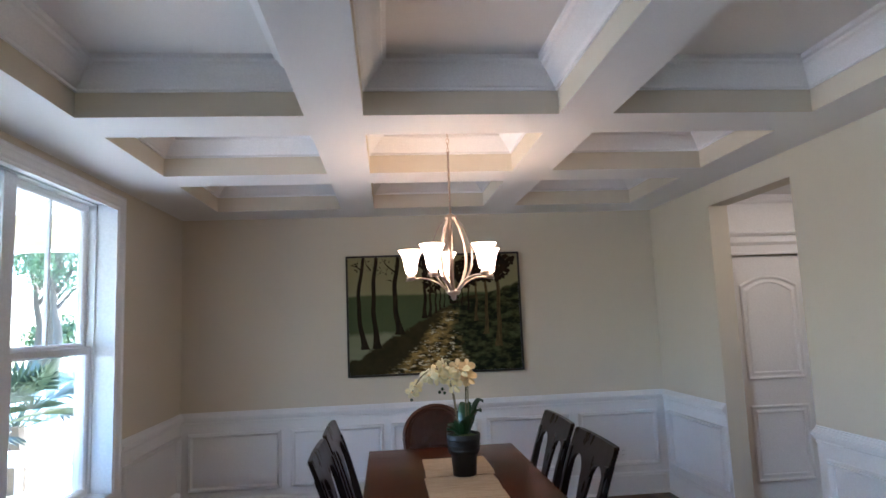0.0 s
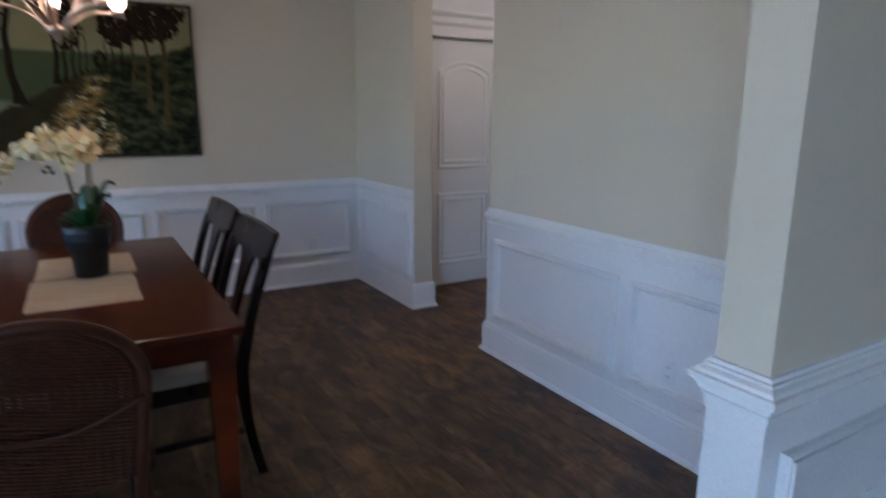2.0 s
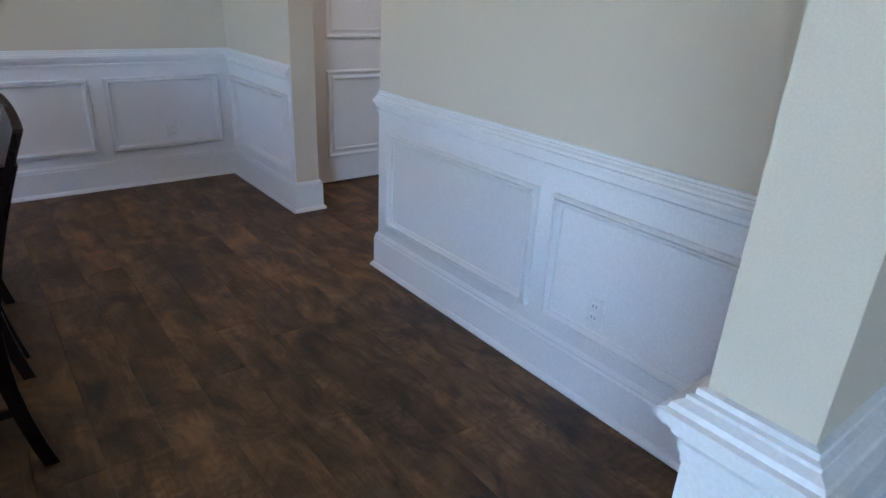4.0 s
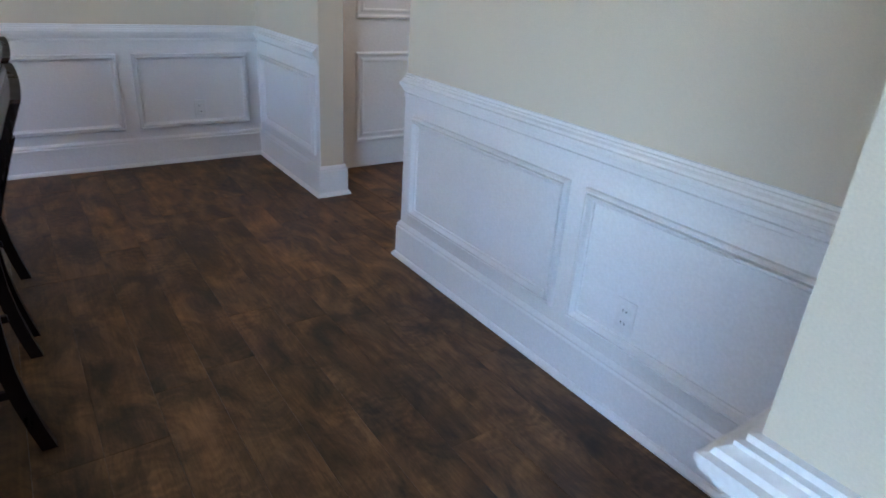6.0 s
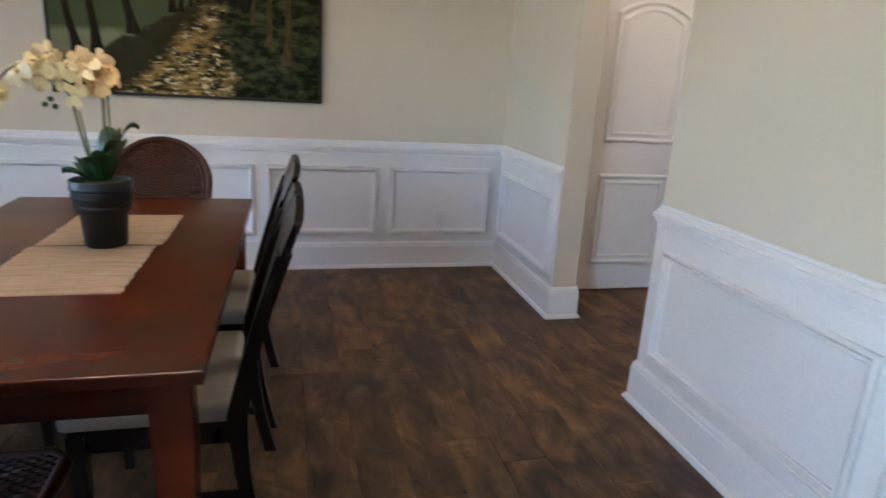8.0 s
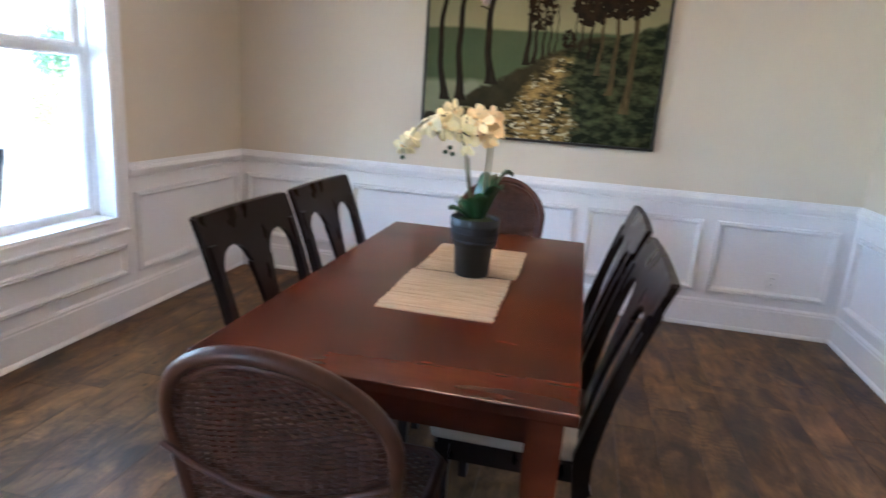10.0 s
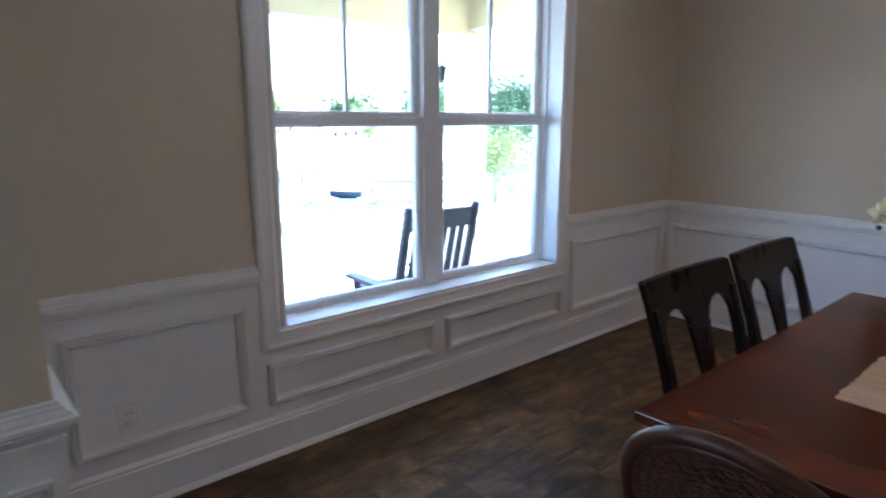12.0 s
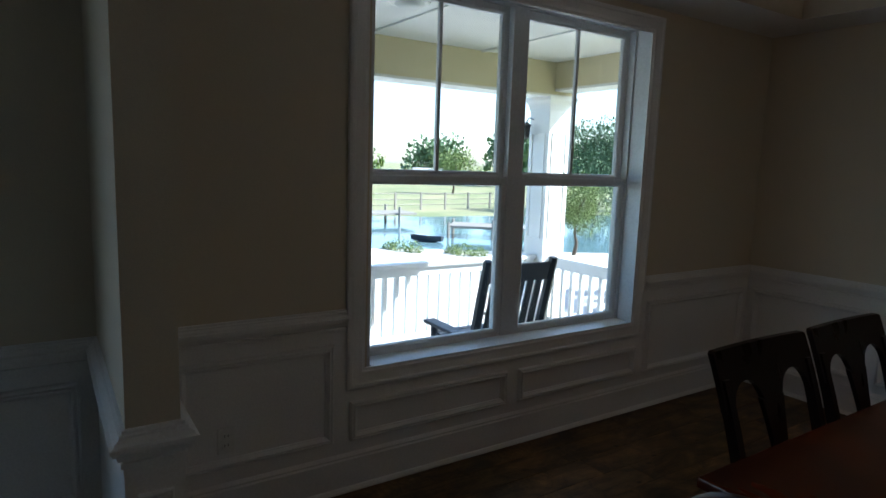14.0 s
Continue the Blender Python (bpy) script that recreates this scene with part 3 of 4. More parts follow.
    for c in spots:
        c.z = 0.44 + (c.z - 0.44) * 0.78
        r = 0.040 if c.x > -0.18 else 0.031
        face = Euler((rng.uniform(0.9, 1.7), rng.uniform(-0.3, 0.3), rng.uniform(-0.9, 0.9))).to_matrix().to_4x4()
        b = bmesh.new()
        for k in range(5):
            a = k * 2 * math.pi / 5 + 0.3
            wide = 0.75 if k in (0, 2) else 0.5
            mid = b.verts.new(face @ Vector((0.15 * r * math.cos(a), 0.15 * r * math.sin(a), 0.002)) + c)
            edge = []
            for s in range(7):
                q = -1 + 2 * s / 6
                rad = r * (1.15 - 0.45 * q * q)
                aa = a + q * wide
                edge.append(b.verts.new(face @ Vector((rad * math.cos(aa), rad * math.sin(aa), 0.006 * math.sin(3 * q + k) - 0.010 * (1 - q * q))) + c))
            for s in range(6):
                b.faces.new((mid, edge[s], edge[s + 1]))
        fl = part("flower", b, PEACH if c.x > -0.03 and rng.random() < 0.75 else PETAL, o)
        lip = bmesh.new()
        bmesh.ops.create_icosphere(lip, subdivisions=1, radius=r * 0.2, matrix=Matrix.Translation(c + face.to_3x3() @ Vector((0, 0, 0.006))))
        part("lip", lip, PEACH, fl)
    for c in (Vector((-0.262, -0.035, 0.405)), Vector((-0.258, -0.04, 0.385)), Vector((-0.10, -0.03, 0.43)), Vector((-0.115, -0.03, 0.415)), Vector((-0.09, -0.03, 0.41))):
        b = bmesh.new()
        bmesh.ops.create_icosphere(b, subdivisions=1, radius=0.009, matrix=Matrix.Translation(c))
        part("bud", b, LEAF, o)


orchid(0.095, 3.99, 0.7435)


# ---- side chairs ----
def side_chair():
    """Faces -y; the back rakes towards +y. Origin on the floor under the seat's rear edge."""
    c = thing("side_chair", "dark espresso wooden chair with splat back and cream seat", "chair", "side chairs along the table")
    W = 0.295

    def lean(z):
        return 0.20 * (z - 0.46) + 0.20 * (z - 0.46) ** 2 if z >= 0.46 else 0.29 * (0.46 - z) ** 2

    for s in (-1, 1):
        pts = [(s * (W - 0.035 + 0.012 * max(0, z - 0.46)), lean(z), z) for z in (0.0, 0.08, 0.18, 0.28, 0.38, 0.46, 0.55, 0.65, 0.75, 0.85, 0.9)]
        b = bmesh.new()
        rows = []
        for x, y, z in pts:
            d = 0.019 + 0.008 * math.exp(-((z - 0.46) / 0.12) ** 2)
            rows.append([b.verts.new((x + p * 0.0165, y + q * d, z)) for p, q in ((-1, -1), (1, -1), (1, 1), (-1, 1))])
        for m, n in zip(rows, rows[1:]):
            for k in range(4):
                b.faces.new((m[k], m[(k + 1) % 4], n[(k + 1) % 4], n[k]))
        b.faces.new(rows[0])
        b.faces.new(rows[-1])
        part("back_post", b, ESPRESSO, c)
        b = bmesh.new()
        rows = [[b.verts.new((s * 0.225 + p * r, -0.40 + q * r, z)) for p, q in ((-1, -1), (1, -1), (1, 1), (-1, 1))] for r, z in ((0.015, 0.0), (0.022, 0.38), (0.022, 0.415))]
        for m, n in zip(rows, rows[1:]):
            for k in range(4):
                b.faces.new((m[k], m[(k + 1) % 4], n[(k + 1) % 4], n[k]))
        b.faces.new(rows[0])
        part("front_leg", b, ESPRESSO, c)
        part("side_rail", box(s * 0.228 - 0.011, s * 0.228 + 0.011, -0.40, 0.0, 0.36, 0.425), ESPRESSO, c)
        part("stretcher", box(s * 0.226 - 0.009, s * 0.226 + 0.009, -0.395, 0.01, 0.17, 0.195, bevel=0.003), ESPRESSO, c)
    part("front_rail", box(-0.225, 0.225, -0.42, -0.398, 0.36, 0.425), ESPRESSO, c)
    part("rear_rail", box(-0.225, 0.225, -0.012, 0.012, 0.36, 0.43), ESPRESSO, c)
    part("seat", box(-0.25, 0.25, -0.44, -0.015, 0.425, 0.485, bevel=0.022), FABRIC, c, "cream upholstered seat", True)

    def slab(f_lo, f_hi, us, bowl=0.006, th=0.011):
        b = bmesh.new()
        rows = []
        for u in us:
            lo, hi = f_lo(u), f_hi(u)
            y = bowl * (1 - (u / W) ** 2)
            rows.append([b.verts.new((u, lean(z) + y + d, z)) for z, d in [(lo + (hi - lo) * k / 4, -th) for k in range(5)] + [(lo + (hi - lo) * k / 4, th) for k in range(4, -1, -1)]])
        for m, n in zip(rows, rows[1:]):
            for k in range(10):
                b.faces.new((m[k], m[(k + 1) % 10], n[(k + 1) % 10], n[k]))
        b.faces.new(rows[0])
        b.faces.new(rows[-1])
        return b

    def arch(u):
        q = (abs(u) - 0.150) / 0.088
        return 0.795 + (0.085 * math.sqrt(1 - q * q) if abs(q) < 1 else 0)

    part("top_rail", slab(arch, lambda u: 0.988 + 0.003 * (1 - (u / W) ** 2) - (0.006 if abs(u) > W - 0.01 else 0), [-W + 2 * W * i / 44 for i in range(45)]), ESPRESSO, c)
    b = bmesh.new()
    rows = []
    for i in range(13):
        z = 0.43 + 0.375 * i / 12
        hw = 0.040 + 0.024 * max(0, (z - 0.60) / 0.18) ** 1.6 + 0.022 * max(0, (0.60 - z) / 0.17) ** 1.5
        y = 0.006 * min(1, max(0, (z - 0.43) / 0.25))
        rows.append([b.verts.new((p * hw, lean(z) + y + q * 0.009, z)) for p, q in ((-1, -1), (1, -1), (1, 1), (-1, 1))])
    for m, n in zip(rows, rows[1:]):
        for k in range(4):
            b.faces.new((m[k], m[(k + 1) % 4], n[(k + 1) % 4], n[k]))
    b.faces.new(rows[0])
    b.faces.new(rows[-1])
    part("splat", b, ESPRESSO, c)
    return c


chair = side_chair()
chair.matrix_basis = pose(0.555, 3.58, 0, 0, 0, -90)
copy_thing(chair, pose(0.555, 4.25, 0, 0, 0, -90))
copy_thing(chair, pose(-0.51, 3.66, 0, 0, 0, 90))
copy_thing(chair, pose(-0.51, 4.30, 0, 0, 0, 90))


# ---- wicker armless chairs at the table's ends ----
def wicker_chair():
    """Faces -y; round-topped woven back rakes towards +y. Origin under the seat's rear edge."""
    c = thing("wicker_chair", "brown woven wicker dining chair with rounded back", "chair", "wicker chairs at the table's ends")
    W, ZT = 0.240, 0.945

    def lean(z):
        return 0.16 * (z - 0.42) + 0.12 * max(0, z - 0.42) ** 2

    def half(z):
        q = max(0.0, (z - 0.735) / (ZT - 0.735))
        return W * math.sqrt(max(0.0, 1 - q * q)) if q > 0 else W - 0.03 * (0.735 - z) / 0.3

    outline = [(-half(z), lean(z), z) for z in [0.0 + 0.40 * i / 4 for i in range(4)] + [0.42 + 0.30 * i / 8 for i in range(9)]]
    top = [(-W * math.cos(a), 0, 0.735 + (ZT - 0.735) * math.sin(a)) for a in [math.pi * i / 24 for i in range(1, 24)]]
    top = [(x, lean(z), z) for x, _, z in top]
    full = outline + top + [(-x, y, z) for x, y, z in outline[::-1]]
    full = [(x, y + 0.03 * (1 - (x / W) ** 2) * (1 if z > 0.42 else 0), z) for x, y, z in full]
    part("back_frame", tube(full, 0.017, 8), RATTAN, c, "bent rattan frame", True)
    inner = [(x * 0.90, y - 0.004, 0.42 + (z - 0.42) * 0.955) for x, y, z in full if z > 0.44]
    part("inner_band", tube(inner, 0.008, 6), RATTAN, c, smooth=True)
    arc = [(-half(0.70) + 2 * half(0.70) * i / 14, lean(0.70) + 0.026 + 0.012, 0.70 - 0.07 * math.sin(math.pi * i / 14)) for i in range(15)]
    part("cross_band", tube(arc, 0.008, 6), RATTAN, c, smooth=True)
    b = bmesh.new()
    n = 78
    for i in range(n):
        z = 0.43 + (ZT - 0.445) * i / n
        w = half(z) * 0.97
        m = max(6, int(w * 2 / 0.024))
        ph = i % 2
        pts = []
        for k in range(m + 1):
            x = -w + 2 * w * k / m
            pts.append((x, lean(z) + 0.03 * (1 - (x / W) ** 2) + (0.0060 if (k + ph) % 2 else -0.0060), z))
        tube(pts, 0.0036, 4, b, cap=False)
    tagged(part("weave", b, WICKER, c, "woven wicker strands"), kind="stuff")
    b = bmesh.new()
    for k in range(22):
        x = -W * 0.95 + 1.9 * W * k / 21
        zt = 0.735 + (ZT - 0.735) * math.sqrt(max(0, 1 - (x / W) ** 2)) - 0.004
        zs = [0.43 + (zt - 0.43) * s / 8 for s in range(9)]
        tube([(x, lean(z) + 0.03 * (1 - (x / W) ** 2), z) for z in zs], 0.0026, 4, b, cap=False)
    tagged(part("weave", b, WICKER, c), kind="stuff")
    b = bmesh.new()
    for i in range(36):
        y = -0.43 + 0.42 * i / 36
        tube([(-0.23 + 0.46 * k / 24, y, 0.445 + (0.004 if (k + i) % 2 else -0.004)) for k in range(25)], 0.0052, 4, b, cap=False)
    tagged(part("seat", b, WICKER, c, "woven wicker seat"), kind="stuff")
    part("seat_frame", tube([(-0.235, -0.01, 0.44), (-0.235, -0.40, 0.44), (-0.20, -0.44, 0.44), (0.20, -0.44, 0.44), (0.235, -0.40, 0.44), (0.235, -0.01, 0.44)], 0.016, 8), RATTAN, c, smooth=True)
    for s in (-1, 1):
        part("front_leg", tube([(s * 0.215, -0.42, 0.0), (s * 0.215, -0.415, 0.44)], 0.017, 8), RATTAN, c, smooth=True)
        part("stretcher", tube([(s * 0.21, -0.42, 0.16), (s * 0.20, -0.02, 0.16)], 0.010, 8), RATTAN, c, smooth=True)
    part("apron", tube([(-0.215, -0.42, 0.36), (0, -0.42, 0.40), (0.215, -0.42, 0.36)], 0.010, 8), RATTAN, c, smooth=True)
    return c


wick = wicker_chair()
wick.matrix_basis = pose(-0.050, 2.79, 0, 0, 0, 180)
copy_thing(wick, pose(0.035, 5.18, 0))


# ---- chandelier ----
def chandelier(cx, cy):
    o = thing("chandelier", "brushed nickel chandelier with five lit bell shades", "chandelier", at=pose(cx, cy, -0.025))
    part("canopy", lathe([(0.0, (ZC + 0.025)), (0.065, (ZC + 0.025)), (0.062, (ZC + 0.025) - 0.012), (0.03, (ZC + 0.025) - 0.022), (0.008, (ZC + 0.025) - 0.03), (0, (ZC + 0.025) - 0.03)]), NICKEL, o, smooth=True)
    z, k = (ZC + 0.025) - 0.03, 0
    while z > 2.60:
        b = bmesh.new()
        ringp = [(0.008 * math.cos(a), 0, 0.018 * math.sin(a)) for a in [2 * math.pi * i / 12 for i in range(13)]]
        tube([Euler((0, 0, radians(90 * (k % 2)))).to_matrix() @ Vector(p) + Vector((0, 0, z - 0.016)) for p in ringp], 0.0022, 5, b, cap=False)
        part("chain_link", b, NICKEL, o)
        z -= 0.030
        k += 1
    part("rod", tube([(0, 0, 2.60), (0, 0, 1.76)], 0.0065, 8), NICKEL, o, smooth=True)
    part("top_hub", lathe([(0, 2.235), (0.012, 2.23), (0.034, 2.215), (0.036, 2.203), (0.02, 2.195), (0, 2.195)]), NICKEL, o, smooth=True)
    part("bottom_hub", lathe([(0, 1.80), (0.03, 1.795), (0.042, 1.782), (0.036, 1.768), (0.016, 1.757), (0.014, 1.742), (0.006, 1.732), (0, 1.73)]), NICKEL, o, smooth=True)
    for i in range(5):
        a = radians(-122 + 72 * i)
        d = Vector((math.cos(a), math.sin(a), 0))
        e = Vector((math.cos(a + 0.35), math.sin(a + 0.35), 0))
        band = curve([e * 0.028 + Vector((0, 0, 2.21)), e * 0.085 + Vector((0, 0, 2.13)), e * 0.122 + Vector((0, 0, 2.0)), e * 0.105 + Vector((0, 0, 1.89)), e * 0.035 + Vector((0, 0, 1.785))], 6)
        part("loop_band", tube(band, 0.0105, 6, flat=0.4), NICKEL, o, smooth=True)
        arm = curve([d * 0.03 + Vector((0, 0, 1.785)), d * 0.09 + Vector((0, 0, 1.835)), d * 0.16 + Vector((0, 0, 1.862)), d * 0.24 + Vector((0, 0, 1.862)), d * 0.275 + Vector((0, 0, 1.855))], 6)
        part("arm", tube(arm, 0.0085, 6, flat=0.6), NICKEL, o, smooth=True)
        p = d * 0.243
        part("socket", lathe([(0.0, 1.855), (0.014, 1.855), (0.026, 1.868), (0.026, 1.878), (0.020, 1.880), (0.020, 1.90), (0, 1.90)], 16, p), NICKEL, o, smooth=True)
        part("shade", lathe([(0.024, 1.893), (0.030, 1.898), (0.035, 1.922), (0.040, 1.952), (0.047, 1.985), (0.057, 2.011), (0.070, 2.030), (0.067, 2.030), (0.054, 2.009), (0.044, 1.983), (0.037, 1.950), (0.027, 1.900), (0.0, 1.898)], 24, p), SHADE, o, "lit frosted white glass bell shade", True)


chandelier(0.072, 3.973)


# ---- painting ----
def canvas_material():
    """Oil landscape: pale sky, green hill, misty water, dark right bank, flecked gold path."""
    m = bpy.data.materials.new("oil_paint")
    m.use_nodes = True
    nt = m.node_tree
    b = nt.nodes["Principled BSDF"]
    b.inputs["Roughness"].default_value = 0.65
    b.inputs["Specular IOR Level"].default_value = 0.12
    tc = nt.nodes.new("ShaderNodeTexCoord")
    sp = nt.nodes.new("ShaderNodeSeparateXYZ")
    nt.links.new(tc.outputs["Object"], sp.inputs[0])

    def math_(op, a, c, d=None, clamp=False):
        n = nt.nodes.new("ShaderNodeMath")
        n.operation, n.use_clamp = op, clamp
        for k, v in enumerate((a, c, d)):
            if v is None:
                continue
            if isinstance(v, (int, float)):
                n.inputs[k].default_value = v
            else:
                nt.links.new(v, n.inputs[k])
        return n.outputs[0]

    def noise_(scale, detail=4, stretch=(1, 1, 1)):
        mp = nt.nodes.new("ShaderNodeMapping")
        mp.inputs["Scale"].default_value = stretch
        nt.links.new(tc.outputs["Object"], mp.inputs[0])
        n = nt.nodes.new("ShaderNodeTexNoise")
        n.inputs["Scale"].default_value, n.inputs["Detail"].default_value = scale, detail
        nt.links.new(mp.outputs[0], n.inputs["Vector"])
        return n.outputs["Fac"]

    def mix_(f, a, c):
        n = nt.nodes.new("ShaderNodeMix")
        n.data_type = "RGBA"
        nt.links.new(f, n.inputs["Factor"])
        for key, v in (("A", a), ("B", c)):
            if isinstance(v, tuple):
                n.inputs[key].default_value = (*v, 1)
            else:
                nt.links.new(v, n.inputs[key])
        return n.outputs["Result"]

    def step(v, lo, hi):
        n = nt.nodes.new("ShaderNodeMapRange")
        n.inputs[1].default_value, n.inputs[2].default_value = lo, hi
        nt.links.new(v, n.inputs[0])
        return n.outputs[0]

    x, z = sp.outputs[0], sp.outputs[2]
    wob = math_("MULTIPLY_ADD", noise_(7), 0.10, -0.05)
    zz = math_("ADD", z, wob)
    sky_c = mix_(noise_(4, 5), (0.216, 0.202, 0.094), (0.302, 0.274, 0.144))
    hill = mix_(noise_(9, 5), (0.054, 0.076, 0.032), (0.083, 0.101, 0.043))
    water = mix_(noise_(6, 4, (0.6, 1, 3)), (0.173, 0.187, 0.101), (0.245, 0.245, 0.144))
    base = mix_(step(math_("ADD", z, math_("MULTIPLY", wob, 0.3)), 0.165, 0.185), hill, sky_c)
    base = mix_(step(zz, -0.14, -0.19), base, water)
    slope = math_("MULTIPLY_ADD", x, 0.526, 0.005)
    bank = step(math_("SUBTRACT", math_("ADD", slope, math_("MULTIPLY_ADD", noise_(14), 0.12, -0.06)), z), -0.01, 0.02)
    bank = math_("MULTIPLY", bank, step(math_("SUBTRACT", 0.16, math_("ADD", z, math_("MULTIPLY", wob, 0.4))), 0.0, 0.02))
    dark = mix_(noise_(12, 6), (0.012, 0.012, 0.005), (0.050, 0.040, 0.016))
    base = mix_(bank, base, dark)
    rise = math_("MULTIPLY_ADD", x, 0.32, math_("MULTIPLY_ADD", noise_(11), 0.08, -0.015))
    right = math_("MULTIPLY", step(x, 0.12, 0.17), step(math_("SUBTRACT", rise, z), 0.0, 0.02))
    base = mix_(right, base, mix_(step(noise_(15, 7, (1, 1, 1.7)), 0.42, 0.70), (0.008, 0.011, 0.005), (0.070, 0.078, 0.030)))
    # the path widens towards the viewer
    half = math_("MULTIPLY_ADD", math_("SUBTRACT", 0.05, z), 0.58, 0.02)
    mid = math_("MULTIPLY_ADD", z, 0.42, 0.13)
    off = math_("ABSOLUTE", math_("SUBTRACT", x, mid), 0)
    inside = step(math_("SUBTRACT", math_("ADD", half, math_("MULTIPLY_ADD", noise_(8), 0.3, -0.15)), off), -0.03, 0.08)
    inside = math_("MULTIPLY", inside, step(math_("SUBTRACT", 0.06, z), 0.0, 0.08))
    flecks = step(noise_(15, 7, (1, 1, 2.4)), 0.40, 0.60)
    gold = mix_(noise_(31, 3), (0.13, 0.076, 0.019), (0.50, 0.35, 0.11))
    base = mix_(math_("MULTIPLY", inside, flecks), base, gold)
    pale = math_("MULTIPLY", inside, step(noise_(21, 4, (1, 1, 2.4)), 0.57, 0.66))
    base = mix_(pale, base, (0.62, 0.55, 0.34))
    nt.links.new(base, b.inputs["Base Color"])
    bp = nt.nodes.new("ShaderNodeBump")
    bp.inputs["Strength"].default_value, bp.inputs["Distance"].default_value = 0.25, 0.004
    nt.links.new(noise_(90, 4), bp.inputs["Height"])
    nt.links.new(bp.outputs[0], b.inputs["Normal"])
    return m


def painting():
    X0, X1, Z0, Z1 = -0.663, 0.899, 1.132, 2.195
    cx, cz = (X0 + X1) / 2, (Z0 + Z1) / 2
    hw, hh = (X1 - X0) / 2, (Z1 - Z0) / 2
    o = thing("painting", "oil painting of a tree-lined forest path, black frame", "painting", at=pose(cx, YB, cz))
    part("frame", ring(-hw, hw, -hh, hh, [(0, 0), (0, 0.038), (0.003, 0.041), (0.014, 0.041), (0.017, 0.038), (0.017, 0.0)], lambda u, v, h: (u, -h, v)), BLACK, o, "thin black frame")
    part("canvas", box(-hw + 0.016, hw - 0.016, -0.030, -0.002, -hh + 0.016, hh - 0.016), canvas_material(), o, "painted canvas")
    bark = mat("painted_bark", (0.010, 0.007, 0.004), 0.65, spots=(0.032, 0.022, 0.011), amount=0.7, spec=0.12, scale=16, grain=80, bump=0.1, stretch=(3, 1, 0.6))
    crown = mat("painted_leaves", (0.010, 0.0075, 0.004), 0.65, spots=(0.034, 0.018, 0.007), amount=0.8, spec=0.12, scale=18, grain=60, bump=0.1)
    warm = mat("painted_bark_lit", (0.050, 0.034, 0.014), 0.65, spots=(0.13, 0.088, 0.034), amount=0.8, spec=0.12, scale=20, grain=80, bump=0.1, stretch=(5, 1, 0.7))
    rng = random.Random(11)

    def trunk(x, zb, w, zt=None, bend=0.02, y=-0.0312, tone=None):
        zt = hh - 0.018 if zt is None else zt
        b = bmesh.new()
        rows = []
        for i in range(17):
            f = i / 16
            z = zb + (zt - zb) * f
            c = x + bend * math.sin(f * 3.2) + 0.004 * math.sin(f * 17 + x * 40)
            ww = w * (1.0 - 0.35 * f) * (1 + 0.9 * math.exp(-f * 14)) / 2
            rows.append((b.verts.new((c - ww, y, z)), b.verts.new((c, y - 0.0012, z)), b.verts.new((c + ww, y, z))))
        for m, n in zip(rows, rows[1:]):
            b.faces.new((m[0], m[1], n[1], n[0]))
            b.faces.new((m[1], m[2], n[2], n[1]))
        part("painted_trunk", b, tone or bark, o)

    def branch(pts, w):
        b = bmesh.new()
        rows = []
        for i, (x, z) in enumerate(pts):
            ww = w * (1 - 0.75 * i / (len(pts) - 1)) / 2
            rows.append((b.verts.new((x - ww * 0.6, -0.0318, z - ww)), b.verts.new((x + ww * 0.6, -0.0318, z + ww))))
        for m, n in zip(rows, rows[1:]):
            b.faces.new((m[0], m[1], n[1], n[0]))
        part("painted_branch", b, bark, o)

    for x, zb, w, bend in ((-0.655, -0.295, 0.042, 0.05), (-0.545, -0.29, 0.046, 0.03), (-0.345, -0.175, 0.050, 0.04), (-0.125, -0.04, 0.030, -0.01)):
        trunk(x + 0.03, zb, w, None, bend * -1)
    for x, zb, zt, w in ((-0.045, -0.03, 0.42, 0.022), (0.005, 0.0, 0.40, 0.015), (0.045, 0.03, 0.38, 0.012), (0.085, 0.05, 0.34, 0.009), (0.20, 0.08, 0.34, 0.009), (0.245, 0.06, 0.38, 0.012), (0.30, 0.02, 0.42, 0.016)):
        trunk(x, zb, w, zt, 0.006)
    for x, zb, zt, w in ((0.365, -0.08, 0.44, 0.022), (0.455, -0.20, 0.48, 0.030), (0.565, -0.31, 0.50, 0.042)):
        trunk(x, zb, w, zt, 0.012, tone=warm)
    for pts, w in (([(-0.64, 0.40), (-0.69, 0.44), (-0.74, 0.45)], 0.012), ([(-0.53, 0.33), (-0.49, 0.37), (-0.46, 0.40)], 0.012), ([(-0.56, 0.40), (-0.60, 0.45), (-0.61, 0.50)], 0.011),
                   ([(-0.35, 0.38), (-0.42, 0.44), (-0.46, 0.50)], 0.013), ([(-0.34, 0.28), (-0.40, 0.31), (-0.43, 0.31)], 0.010), ([(-0.33, 0.34), (-0.28, 0.40), (-0.25, 0.42)], 0.011), ([(-0.64, 0.46), (-0.60, 0.50)], 0.008)):
        branch(pts, w)

    def clump(cx_, cz_, rx, rz, n, size):
        b = bmesh.new()
        for _ in range(n):
            a, r = rng.uniform(0, 6.283), math.sqrt(rng.random())
            x, z = cx_ + rx * r * math.cos(a), cz_ + rz * r * math.sin(a)
            x, z = max(-hw + 0.03, min(hw - 0.03, x)), max(-hh + 0.03, min(hh - 0.03, z))
            s = size * rng.uniform(0.5, 1.3)
            y = -0.0330 - rng.random() * 0.0012
            k = [b.verts.new((x + s * math.cos(t + a) * 0.5, y, z + s * math.sin(t + a) * 0.5)) for t in (0, 1.2, 2.5, 3.9, 5.1)]
            b.faces.new(k)
